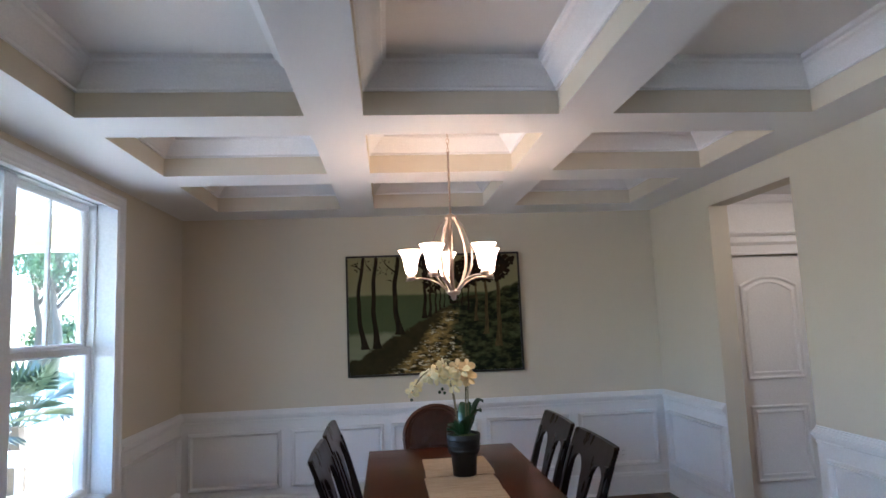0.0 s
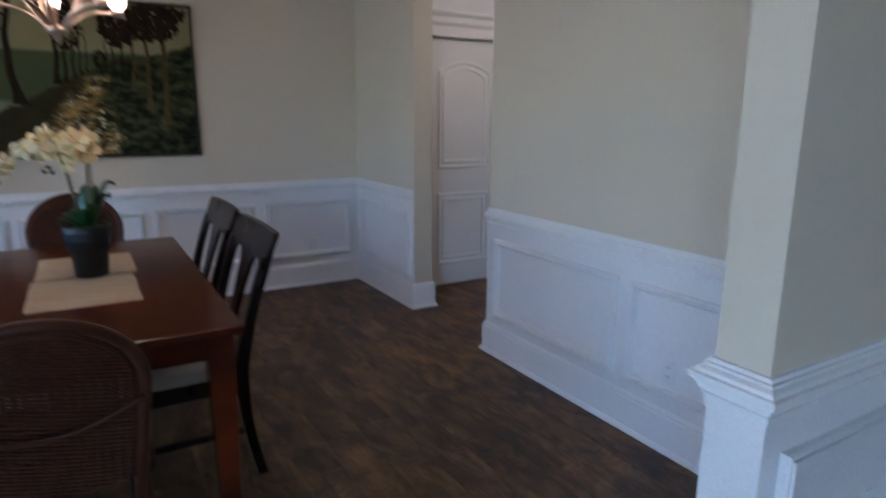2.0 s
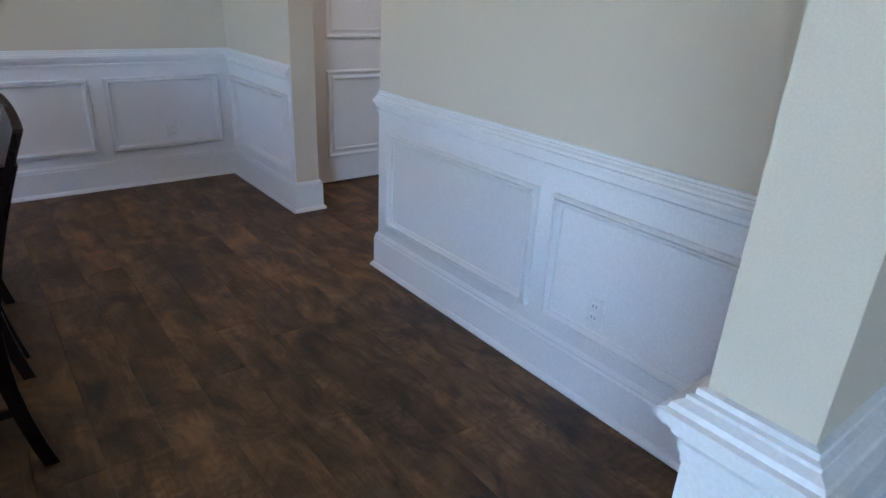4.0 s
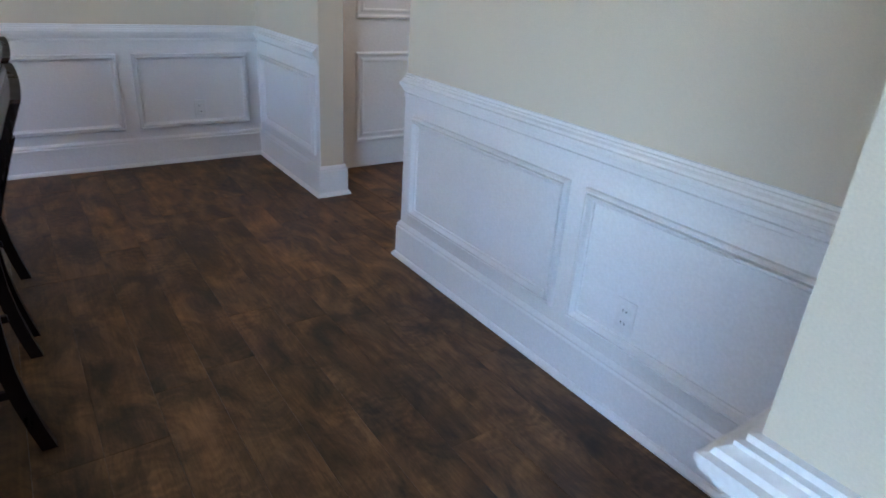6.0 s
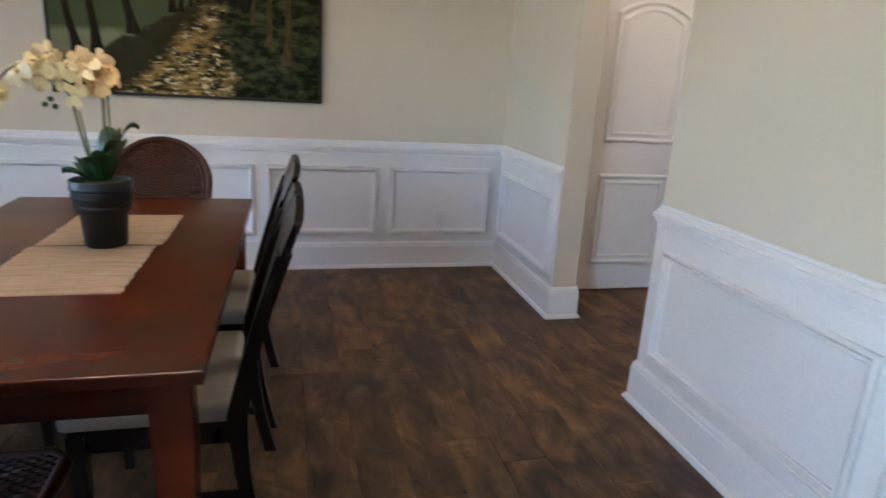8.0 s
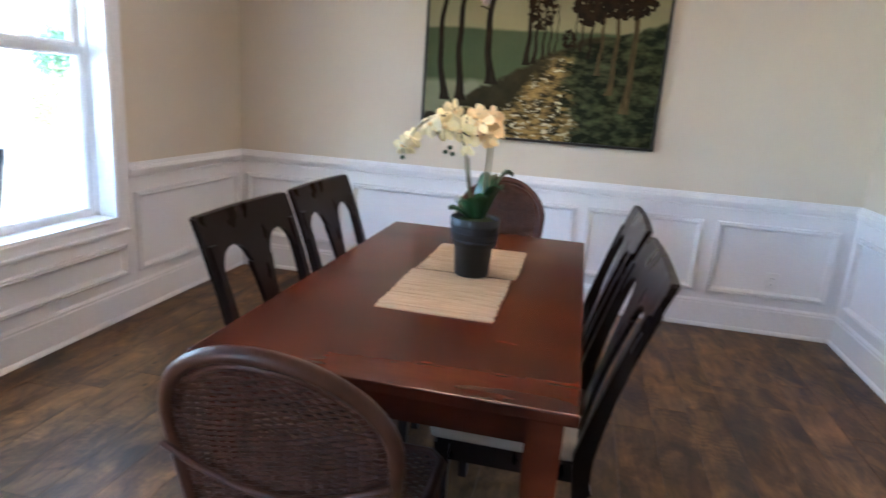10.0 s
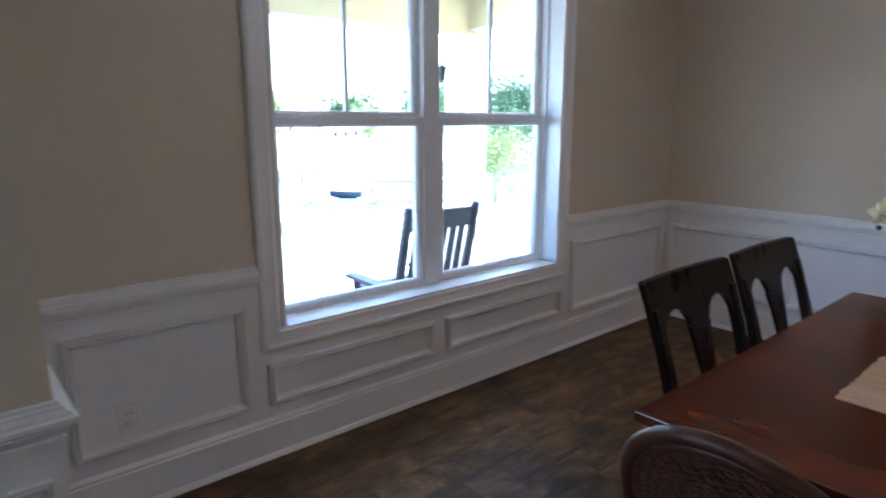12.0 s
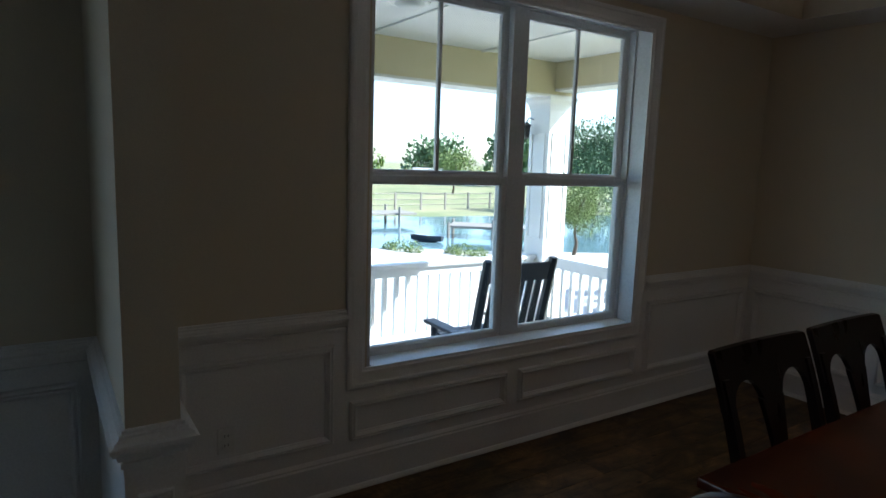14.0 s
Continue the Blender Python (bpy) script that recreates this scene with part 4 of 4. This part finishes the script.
        tagged(part("painted_foliage", b, crown, o), kind="stuff")

    clump(0.30, 0.36, 0.13, 0.14, 330, 0.030)
    clump(0.52, 0.40, 0.17, 0.13, 340, 0.034)
    clump(-0.02, 0.33, 0.09, 0.15, 160, 0.024)
    clump(-0.07, 0.46, 0.10, 0.06, 110, 0.026)
    clump(0.17, 0.13, 0.04, 0.06, 70, 0.018)
    clump(0.65, 0.46, 0.09, 0.05, 90, 0.026)
    clump(-0.62, 0.44, 0.12, 0.06, 26, 0.014)
    clump(-0.42, 0.42, 0.10, 0.07, 24, 0.014)


painting()


# ---- porch ----
PORCHWHITE = mat("porch_white_paint", (0.78, 0.78, 0.77), 0.45, spots=(0.72, 0.72, 0.70), scale=3, grain=90, bump=0.04)
SIDING = mat("porch_beam_paint", (0.62, 0.56, 0.36), 0.6, spots=(0.58, 0.52, 0.33), scale=2, grain=90, bump=0.04)
DECK = mat("porch_deck", (0.34, 0.33, 0.31), 0.7, spots=(0.26, 0.25, 0.24), scale=3, grain=60, bump=0.1)
NAVY = mat("dark_painted_wood", (0.016, 0.019, 0.026), 0.4, spots=(0.026, 0.030, 0.038), scale=6, grain=60, bump=0.05)
IRON = mat("dark_iron", (0.02, 0.02, 0.02), 0.5, spots=(0.04, 0.035, 0.03), scale=12)
PZ, PX, PY = -0.12, -4.25, 5.945
structure("porch_floor", box(PX - 0.2, XO, FY, PY + 0.2, PZ - 0.25, PZ), DECK, "grey painted porch deck", "porch floor")
structure("porch_ceiling", box(PX - 0.5, XO, FY, PY + 0.5, 2.60, 2.70), PORCHWHITE, "white painted porch ceiling", "ceiling")
for k in range(8):
    y = -1.86 + k * 1.13
    structure("ceiling_batten", box(PX + 0.12, XO, y - 0.02, y + 0.02, 2.586, 2.601, bevel=0.004), PORCHWHITE, "thin white batten across the porch ceiling", "trim")
bm = bmesh.new()
add_box(bm, PX - 0.12, PX + 0.12, FY, PY + 0.12, 2.292, 2.60)
add_box(bm, PX + 0.12, XO, PY - 0.12, PY + 0.12, 2.345, 2.60)
structure("porch_beam", bm, SIDING, "pale yellow porch header beam", "beam")
structure("porch_beam_trim", box(PX - 0.13, PX + 0.13, FY, PY + 0.13, 2.267, 2.292, bevel=0.004), PORCHWHITE, "white trim under the porch beam", "trim")
structure("porch_beam_trim", box(PX + 0.13, XO, PY - 0.13, PY + 0.13, 2.320, 2.345, bevel=0.004), PORCHWHITE, "white trim under the porch beam", "trim")
structure("house_roof", box(PX - 0.5, FX + 0.6, FY - 0.5, PY + 0.5, 2.99, 3.08), DECK, "plain low roof over house and porch", "roof")


def porch_post(x, y):
    o = thing("porch_post", "square white porch post with panelled faces and cap", "post", "porch posts", pose(x, y, 0))
    h = 0.145
    part("shaft", box(-h, h, -h, h, PZ, 2.267, bevel=0.006), PORCHWHITE, o)
    part("base", box(-h - 0.025, h + 0.025, -h - 0.025, h + 0.025, PZ, PZ + 0.16, bevel=0.008), PORCHWHITE, o)
    part("cap", sweep([(0.0, 2.14), (0.006, 2.14), (0.010, 2.17), (0.022, 2.205), (0.042, 2.235), (0.046, 2.267), (0.0, 2.267)], [(-h, -h), (h, -h), (h, h), (-h, h)], True), PORCHWHITE, o)
    for s in (0, 1, 2, 3):
        m = Matrix.Rotation(s * math.pi / 2, 3, "Z")
        part("panel_trim", ring(-0.10, 0.10, 0.85, 1.92, [(0, 0), (0, 0.008), (0.012, 0.008), (0.014, 0)], lambda u, v, d: m @ Vector((u, -h - d, v))), PORCHWHITE, o)


porch_post(PX, PY - 0.05)
porch_post(PX, 0.1)


def railing(p, q, label):
    o = thing("porch_railing", label, "railing", "porch railings")
    p, q = Vector(p), Vector(q)
    L = (q - p).length
    d = (q - p) / L
    o.matrix_basis = Matrix.Translation((p.x, p.y, 0)) @ Matrix.Rotation(math.atan2(d.y, d.x), 4, "Z")
    part("top_rail", box(0, L, -0.055, 0.055, 0.640, 0.680, bevel=0.008), PORCHWHITE, o)
    part("under_rail", box(0, L, -0.022, 0.022, 0.560, 0.640, bevel=0.004), PORCHWHITE, o)
    part("bottom_rail", box(0, L, -0.024, 0.024, PZ + 0.07, PZ + 0.14, bevel=0.005), PORCHWHITE, o)
    me = mesh_of("baluster", box(-0.019, 0.019, -0.019, 0.019, PZ + 0.13, 0.565), PORCHWHITE)
    n = int(L / 0.118)
    for i in range(n):
        b = new("baluster", me)
        b.parent = o
        b.location = ((i + 0.5) * L / n, 0, 0)


railing((PX, 0.25), (PX, PY - 0.18), "white porch railing with square balusters along the front")
railing((PX + 0.13, PY - 0.05), (XO - 0.02, PY - 0.05), "white porch railing with square balusters across the end")


def rocking_chair(at, label):
    o = thing("rocking_chair", label, "rocking chair", at=at)
    for s in (-1, 1):
        x = s * 0.28
        part("rocker", tube([(x, -0.45 + 0.98 * i / 12, 0.018 + 0.09 * (2 * i / 12 - 1) ** 2) for i in range(13)], 0.018, 6), NAVY, o)
        part("back_post", tube([(x, 0.24, 0.05), (x, 0.25, 0.40), (x, 0.35, 0.82), (x, 0.41, 1.08)], [0.028, 0.034, 0.034, 0.030], 6), NAVY, o)
        part("front_leg", tube([(x, -0.24, 0.06), (x, -0.25, 0.50)], 0.028, 6), NAVY, o)
        part("arm", box(x - 0.05, x + 0.05, -0.34, 0.28, 0.495, 0.522, bevel=0.008), NAVY, o)
        part("side_rail", box(x - 0.016, x + 0.016, -0.24, 0.25, 0.37, 0.43, bevel=0.004), NAVY, o)
    tilt = Matrix.Translation((0, 0.25, 0.42)) @ Matrix.Rotation(radians(-13.5), 4, "X")
    for i in range(6):
        x = -0.19 + 0.076 * i
        t = box(x - 0.024, x + 0.024, -0.009, 0.009, 0.06, 0.53, bevel=0.003)
        b = bmesh.new()
        merge(b, t, tilt)
        part("back_slat", b, NAVY, o)
    for z0, z1 in ((0.515, 0.645), (0.03, 0.085)):
        b = bmesh.new()
        merge(b, box(-0.28, 0.28, -0.013, 0.013, z0, z1, bevel=0.006), tilt)
        part("back_rail", b, NAVY, o)
    for i in range(7):
        y = -0.24 + 0.075 * i
        part("seat_slat", box(-0.29, 0.29, y - 0.032, y + 0.032, 0.43, 0.448, bevel=0.004), NAVY, o)
    part("front_rail", box(-0.28, 0.28, -0.26, -0.235, 0.36, 0.43, bevel=0.004), NAVY, o)


rocking_chair(pose(-3.04, 4.23, PZ, 0, 0, -92), "dark painted wooden rocking chair on the porch")


def lantern(at):
    o = thing("porch_lantern", "small dark iron lantern on the porch post", "lantern", at=at)
    part("bracket", tube([(0, 0, 0.12), (0, -0.06, 0.14), (0, -0.09, 0.10)], 0.006, 6), IRON, o)
    part("cap", lathe([(0.0, 0.10), (0.02, 0.085), (0.05, 0.06), (0.05, 0.052), (0, 0.052)], 8, (0, -0.09, 0)), IRON, o)
    part("body", lathe([(0.040, 0.052), (0.030, -0.06), (0.012, -0.075), (0, -0.09)], 6, (0, -0.09, 0)), IRON, o)


lantern(pose(PX - 0.09, PY - 0.05 - 0.145, 1.93))
pl_ = thing("porch_light", "round white flush porch ceiling light", "ceiling light", at=pose(-3.04, 3.53, 2.60))
part("rim", lathe([(0.0, 0.0), (0.13, 0.0), (0.135, -0.012), (0.125, -0.022), (0.10, -0.024)], 24), PORCHWHITE, pl_, smooth=True)
part("diffuser", lathe([(0.10, -0.022), (0.08, -0.045), (0.04, -0.058), (0.0, -0.062)], 24), PORCHWHITE, pl_, smooth=True)

# ---- grounds ----
GZ = -0.62
GRASS = mat("grass_ground", (0.17, 0.19, 0.075), 0.9, spots=(0.33, 0.29, 0.15), amount=0.8, scale=0.35, grain=9, bump=0.4)
SAND = mat("sandy_path", (0.56, 0.52, 0.44), 0.9, spots=(0.47, 0.43, 0.36), scale=0.8, grain=20, bump=0.2)
WATER = mat("pond_water", (0.13, 0.21, 0.23), 0.08, spots=(0.17, 0.25, 0.27), scale=0.2, grain=2.5, bump=0.12)
structure("ground", box(-900, 900, -900, 900, GZ - 0.3, GZ), GRASS, "patchy lawn reaching to the horizon", "ground")


def patch(pts, z, material, name, label, cat):
    b = bmesh.new()
    top = [b.verts.new((x, y, z)) for x, y in pts]
    low = [b.verts.new((x, y, GZ - 0.05)) for x, y in pts]
    b.faces.new(top)
    for i in range(len(pts)):
        j = (i + 1) % len(pts)
        b.faces.new((top[i], top[j], low[j], low[i]))
    structure(name, b, material, label, cat)


def bank(x, y0, y1, n, seed, amp):
    r_ = random.Random(seed)
    return [(x + amp * math.sin(i * 1.1 + seed) + r_.uniform(-0.4, 0.4), y0 + (y1 - y0) * i / n) for i in range(n + 1)]


def near_bank(y0, y1, n, seed, off=0.0):
    """The pond's near edge runs slantwise past the porch."""
    r_ = random.Random(seed)
    ys = [y0 + (y1 - y0) * i / n for i in range(n + 1)]
    return [(max(-15.0, min(-9.2, -13.1 + 0.55 * (y - 9))) + off + r_.uniform(-0.12, 0.12), y) for y in ys]


patch(bank(-5.6, -25, 40, 24, 2, 0.3) + near_bank(40, -25, 60, 5, -0.6), GZ + 0.01, SAND, "path", "pale sandy path along the pond", "path")
patch(near_bank(-60, 90, 140, 1) + bank(-20.6, 90, -60, 40, 7, 0.7), GZ + 0.02, WATER, "water", "calm blue pond with bright reflections", "water")

TIMBER = mat("weathered_timber", (0.27, 0.24, 0.20), 0.8, spots=(0.16, 0.14, 0.115), scale=5, grain=40, bump=0.2)
BARK = mat("bark", (0.10, 0.075, 0.05), 0.9, spots=(0.05, 0.04, 0.03), scale=9, grain=40, bump=0.4)
FOLI = mat("foliage_dark", (0.055, 0.105, 0.040), 0.6, spots=(0.10, 0.16, 0.055), amount=0.8, scale=1.2, grain=12, bump=0.0)
FOLI2 = mat("foliage_bright", (0.10, 0.16, 0.030), 0.6, spots=(0.17, 0.20, 0.05), amount=0.8, scale=2.0, grain=12, bump=0.0)
FROND = mat("palm_frond", (0.025, 0.050, 0.028), 0.5, spots=(0.05, 0.075, 0.04), scale=3, grain=20)


def leaves(clumps, count, size, rng):
    vs, fs = [], []
    for i in range(count):
        c, r = rng.choice(clumps)
        d = Vector((rng.gauss(0, 1), rng.gauss(0, 1), rng.gauss(0, 0.8)))
        p = c + d.normalized() * r * (0.45 + 0.6 * rng.random())
        e = Euler((rng.uniform(0, 3.1), rng.uniform(0, 3.1), rng.uniform(0, 6.2))).to_matrix()
        s = size * rng.uniform(0.6, 1.4)
        k = len(vs)
        vs += [p + e @ Vector(q) * s for q in ((-0.5, 0, 0), (0, -0.28, 0.05), (0.5, 0, 0), (0, 0.28, 0.05))]
        fs.append((k, k + 1, k + 2, k + 3))
    me = bpy.data.meshes.new("crown")
    me.from_pydata(vs, [], fs)
    return me


def tree(x, y, h, spread, foliage, label, seed, trunk=0.35, count=1600, leaf=None):
    rng = random.Random(seed)
    o = thing("tree", label, "tree", at=pose(x, y, GZ - 0.02))
    t0 = h * trunk
    part("trunk", tube(curve([(0, 0, 0), (0.03 * h, 0.01 * h, t0 * 0.5), (0.01 * h, -0.02 * h, t0), (0.02 * h, 0, h * 0.8)], 5), [0.035 * h * (1 - 0.85 * i / 15) for i in range(16)], 7), BARK, o, smooth=True)
    clumps = []
    for k in range(9):
        a = k * 2.4 + rng.uniform(-0.4, 0.4)
        z = t0 + (h - t0) * (0.15 + 0.75 * k / 8)
        r = spread * (1.0 - 0.55 * abs(k / 8 - 0.35)) * rng.uniform(0.55, 1.0)
        e = Vector((r * math.cos(a), r * math.sin(a), z))
        part("limb", tube([(0.015 * h, 0, z * 0.72), e * 0.55 + Vector((0, 0, z * 0.38)), e], [0.014 * h, 0.009 * h, 0.004 * h], 5), BARK, o)
        clumps.append((e, spread * rng.uniform(0.35, 0.55)))
        clumps.append((e * 0.5 + Vector((0, 0, z * 0.5 + 0.04 * h)), spread * rng.uniform(0.3, 0.5)))
    me = leaves(clumps, count * 2, leaf or spread * 0.085, rng)
    me.materials.append(foliage)
    cr = new("crown", me)
    cr.parent = o


tree(-10.55, 12.75, 1.75, 0.85, FOLI2, "small bright green tree by the pond", 3, 0.38, 4500, 0.045)
tree(-20.5, 24.0, 3.9, 2.3, FOLI, "rounded green tree beyond the pond's edge", 5, 0.25, 7000, 0.13)
tree(-36.5, 26.5, 2.9, 1.8, FOLI2, "leafy tree on the far bank", 8, 0.35, 1500)
tree(-40.0, 20.0, 2.7, 1.6, FOLI, "leafy tree on the far bank", 9, 0.3, 1300)
for k, (x, y, h) in enumerate(((-17, 33, 8.5), (-20, 37, 9.5), (-14.5, 36, 9.0), (-23, 44, 10.0), (-18, 46, 9.5), (-12, 42, 8.5))):
    tree(x, y, h, 2.2, FOLI, "tall slender pine with a high sparse crown", 20 + k, 0.5, 1400)
rng = random.Random(77)
for k in range(22):
    a = radians(20 + 7.6 * k)
    d = rng.uniform(62, 78)
    tree(-d * math.sin(a), d * math.cos(a) + 2, rng.uniform(3.2, 5.5), rng.uniform(2.6, 3.8), FOLI if k % 3 else FOLI2, "distant leafy tree behind the pond", 100 + k, 0.2, 700, 0.6)


def palm(x, y):
    o = thing("palm", "young fan palm with stiff grey-green fronds", "palm tree", at=pose(x, y, GZ) @ Matrix.Scale(1.25, 4))
    rng = random.Random(6)
    part("trunk", tube([(0, 0, 0), (0.02, 0, 0.4), (0, 0, 0.75)], [0.13, 0.12, 0.09], 8), BARK, o)
    for k in range(24):
        a, el = k * 2.4, radians(rng.uniform(-5, 80))
        d = Vector((math.cos(a) * math.cos(el), math.sin(a) * math.cos(el), math.sin(el)))
        sd = Vector((-math.sin(a), math.cos(a), 0))
        up = sd.cross(d)
        c = Vector((0, 0, 0.75)) + d * rng.uniform(0.35, 0.5)
        vs, fs = [], []
        for j in range(15):
            b_ = radians(-75 + 150 * j / 14)
            q = (d * math.cos(b_) + sd * math.sin(b_)).normalized()
            w = (sd * math.cos(b_) - d * math.sin(b_)) * 0.020
            tip = c + q * 0.46 - Vector((0, 0, 0.09)) * abs(math.sin(b_))
            i0 = len(vs)
            vs += [c - w * 0.4, c + w * 0.4, c + q * 0.26 + w + up * 0.01, tip, c + q * 0.26 - w + up * 0.01]
            fs.append((i0, i0 + 1, i0 + 2, i0 + 3, i0 + 4))
        me = bpy.data.meshes.new("frond")
        me.from_pydata(vs, [], fs)
        me.materials.append(FROND)
        f = new("frond", me)
        f.parent = o
        part("stalk", tube([(0, 0, 0.70), c], 0.008, 4), FROND, f)


palm(-5.75, 10.2)


def dock(x, y, rz, L, label):
    o = thing("dock", label, "dock", at=pose(x, y, GZ, 0, 0, rz))
    part("deck", box(0, L, -0.6, 0.6, 0.32, 0.40, bevel=0.01), TIMBER, o)
    for i in range(int(L / 1.3) + 1):
        for s in (-0.65, 0.65):
            part("piling", tube([(i * 1.3, s, -0.1), (i * 1.3, s, 0.62 if i % 2 else 0.5)], 0.05, 6), TIMBER, o)


dock(-14.9, 11.9, 50, 3.2, "weathered timber dock standing in the pond")
dock(-19.3, 10.9, 85, 2.0, "weathered timber dock standing in the pond")
boat = thing("boat", "small dark moored rowing boat", "boat", at=pose(-14.0, 10.5, GZ + 0.02, 0, 0, 35) @ Matrix.Scale(0.31, 4))
b = bmesh.new()
rows = []
for i in range(9):
    f = i / 8
    w = 0.62 * math.sin(math.pi * (0.12 + 0.76 * f)) ** 0.6
    rows.append([b.verts.new((-1.5 + 3.0 * f, s * w, z + 0.10 * (2 * f - 1) ** 2)) for s, z in ((-1, 0.45), (-0.7, 0.02), (0.7, 0.02), (1, 0.45))])
for m_, n_ in zip(rows, rows[1:]):
    for k in range(3):
        b.faces.new((m_[k], m_[k + 1], n_[k + 1], n_[k]))
b.faces.new(rows[0])
b.faces.new(rows[-1])
part("hull", b, NAVY, boat)
part("gunwale", tube([(-1.5 + 3.0 * i / 8, 0.62 * math.sin(math.pi * (0.12 + 0.76 * i / 8)) ** 0.6, 0.46 + 0.10 * (2 * i / 8 - 1) ** 2) for i in range(9)], 0.03, 5), PORCHWHITE, boat)
part("thwart", box(-0.12, 0.12, -0.55, 0.55, 0.30, 0.33), TIMBER, boat)

fence = thing("field_fence", "long timber rail fence on the far bank", "fence")
post_me = mesh_of("post", box(-0.04, 0.04, -0.04, 0.04, GZ, GZ + 0.82), TIMBER)
for i in range(34):
    p = new("post", post_me)
    p.parent = fence
    p.location = (-23.2 - 0.06 * i, -6 + 1.4 * i, 0)
for z in (0.25, 0.50, 0.76):
    part("rail", tube([(-23.2, -6, GZ + z), (-23.2 - 0.06 * 33, -6 + 1.4 * 33, GZ + z)], 0.018, 4), TIMBER, fence)


def far_house(x, y, rz, label):
    o = thing("house", label, "house", at=pose(x, y, GZ, 0, 0, rz) @ Matrix.Scale(0.4, 4))
    part("wall", box(-4, 4, -3, 3, 0, 2.6), PORCHWHITE, o)
    b = bmesh.new()
    v = [b.verts.new(q) for q in ((-4.4, -3.4, 2.6), (4.4, -3.4, 2.6), (4.4, 3.4, 2.6), (-4.4, 3.4, 2.6), (-4.4, 0, 4.2), (4.4, 0, 4.2))]
    for f in ((0, 1, 5, 4), (2, 3, 4, 5), (0, 4, 3), (1, 2, 5), (0, 3, 2, 1)):
        b.faces.new([v[i] for i in f])
    part("roof", b, DECK, o)
    for x_ in (-2.6, 0, 2.6):
        w = part("window", box(x_ - 0.5, x_ + 0.5, -3.05, -2.99, 0.9, 2.1), PORCHWHITE, o)
        part("pane", box(x_ - 0.42, x_ + 0.42, -3.07, -3.045, 0.98, 2.02), NAVY, w)


far_house(-56, 36.5, 62, "distant white house with grey gabled roof")
for k in range(2):
    tuft = thing("shrub", "low grassy shrub on the near bank", "shrub", "shrubs by the pond", pose(-12.75 + 1.2 * k, 8.95 + 1.1 * k, GZ))
    me = leaves([(Vector((0, 0, 0.06)), 0.30), (Vector((0.35, 0.2, 0.04)), 0.24), (Vector((-0.35, -0.1, 0.03)), 0.22)], 1500, 0.05, random.Random(k))
    me.materials.append(FOLI2)
    s = new("foliage", me)
    s.parent = tuft


# ---- floor boards ----
floor = structure("floor", box(XL, FX, FY, YB, -0.10, -0.010), JOINT, "dark rustic brown wood plank floor", "floor")
PW, PL = 0.176, 1.215
rng = random.Random(21)
shared = {}
col = 0
x = XL
while x < FX - 0.01:
    w = min(PW, FX - x)
    y = FY - rng.uniform(0, PL)
    while y < YB:
        a, b_ = max(y, FY), min(y + PL, YB)
        if b_ - a > 0.02:
            key = (round(w, 3), round(b_ - a, 3))
            if key not in shared:
                bmp = bmesh.new()
                hw, hl, g = w / 2 - 0.0005, (b_ - a) / 2 - 0.0005, 0.0009
                lo = [bmp.verts.new((sx * hw, sy * hl, -0.010)) for sx, sy in ((-1, -1), (1, -1), (1, 1), (-1, 1))]
                mi = [bmp.verts.new((sx * hw, sy * hl, -g)) for sx, sy in ((-1, -1), (1, -1), (1, 1), (-1, 1))]
                hi = [bmp.verts.new((sx * (hw - g), sy * (hl - g), 0.0)) for sx, sy in ((-1, -1), (1, -1), (1, 1), (-1, 1))]
                for m_, n_ in ((lo, mi), (mi, hi)):
                    for s in range(4):
                        bmp.faces.new((m_[s], m_[(s + 1) % 4], n_[(s + 1) % 4], n_[s]))
                bmp.faces.new(hi)
                shared[key] = mesh_of("plank", bmp, PLANK)
            pl = new("plank", shared[key])
            pl.parent = floor
            pl.location = (x + w / 2, (a + b_) / 2, 0.0)
        y += PL
    x += PW
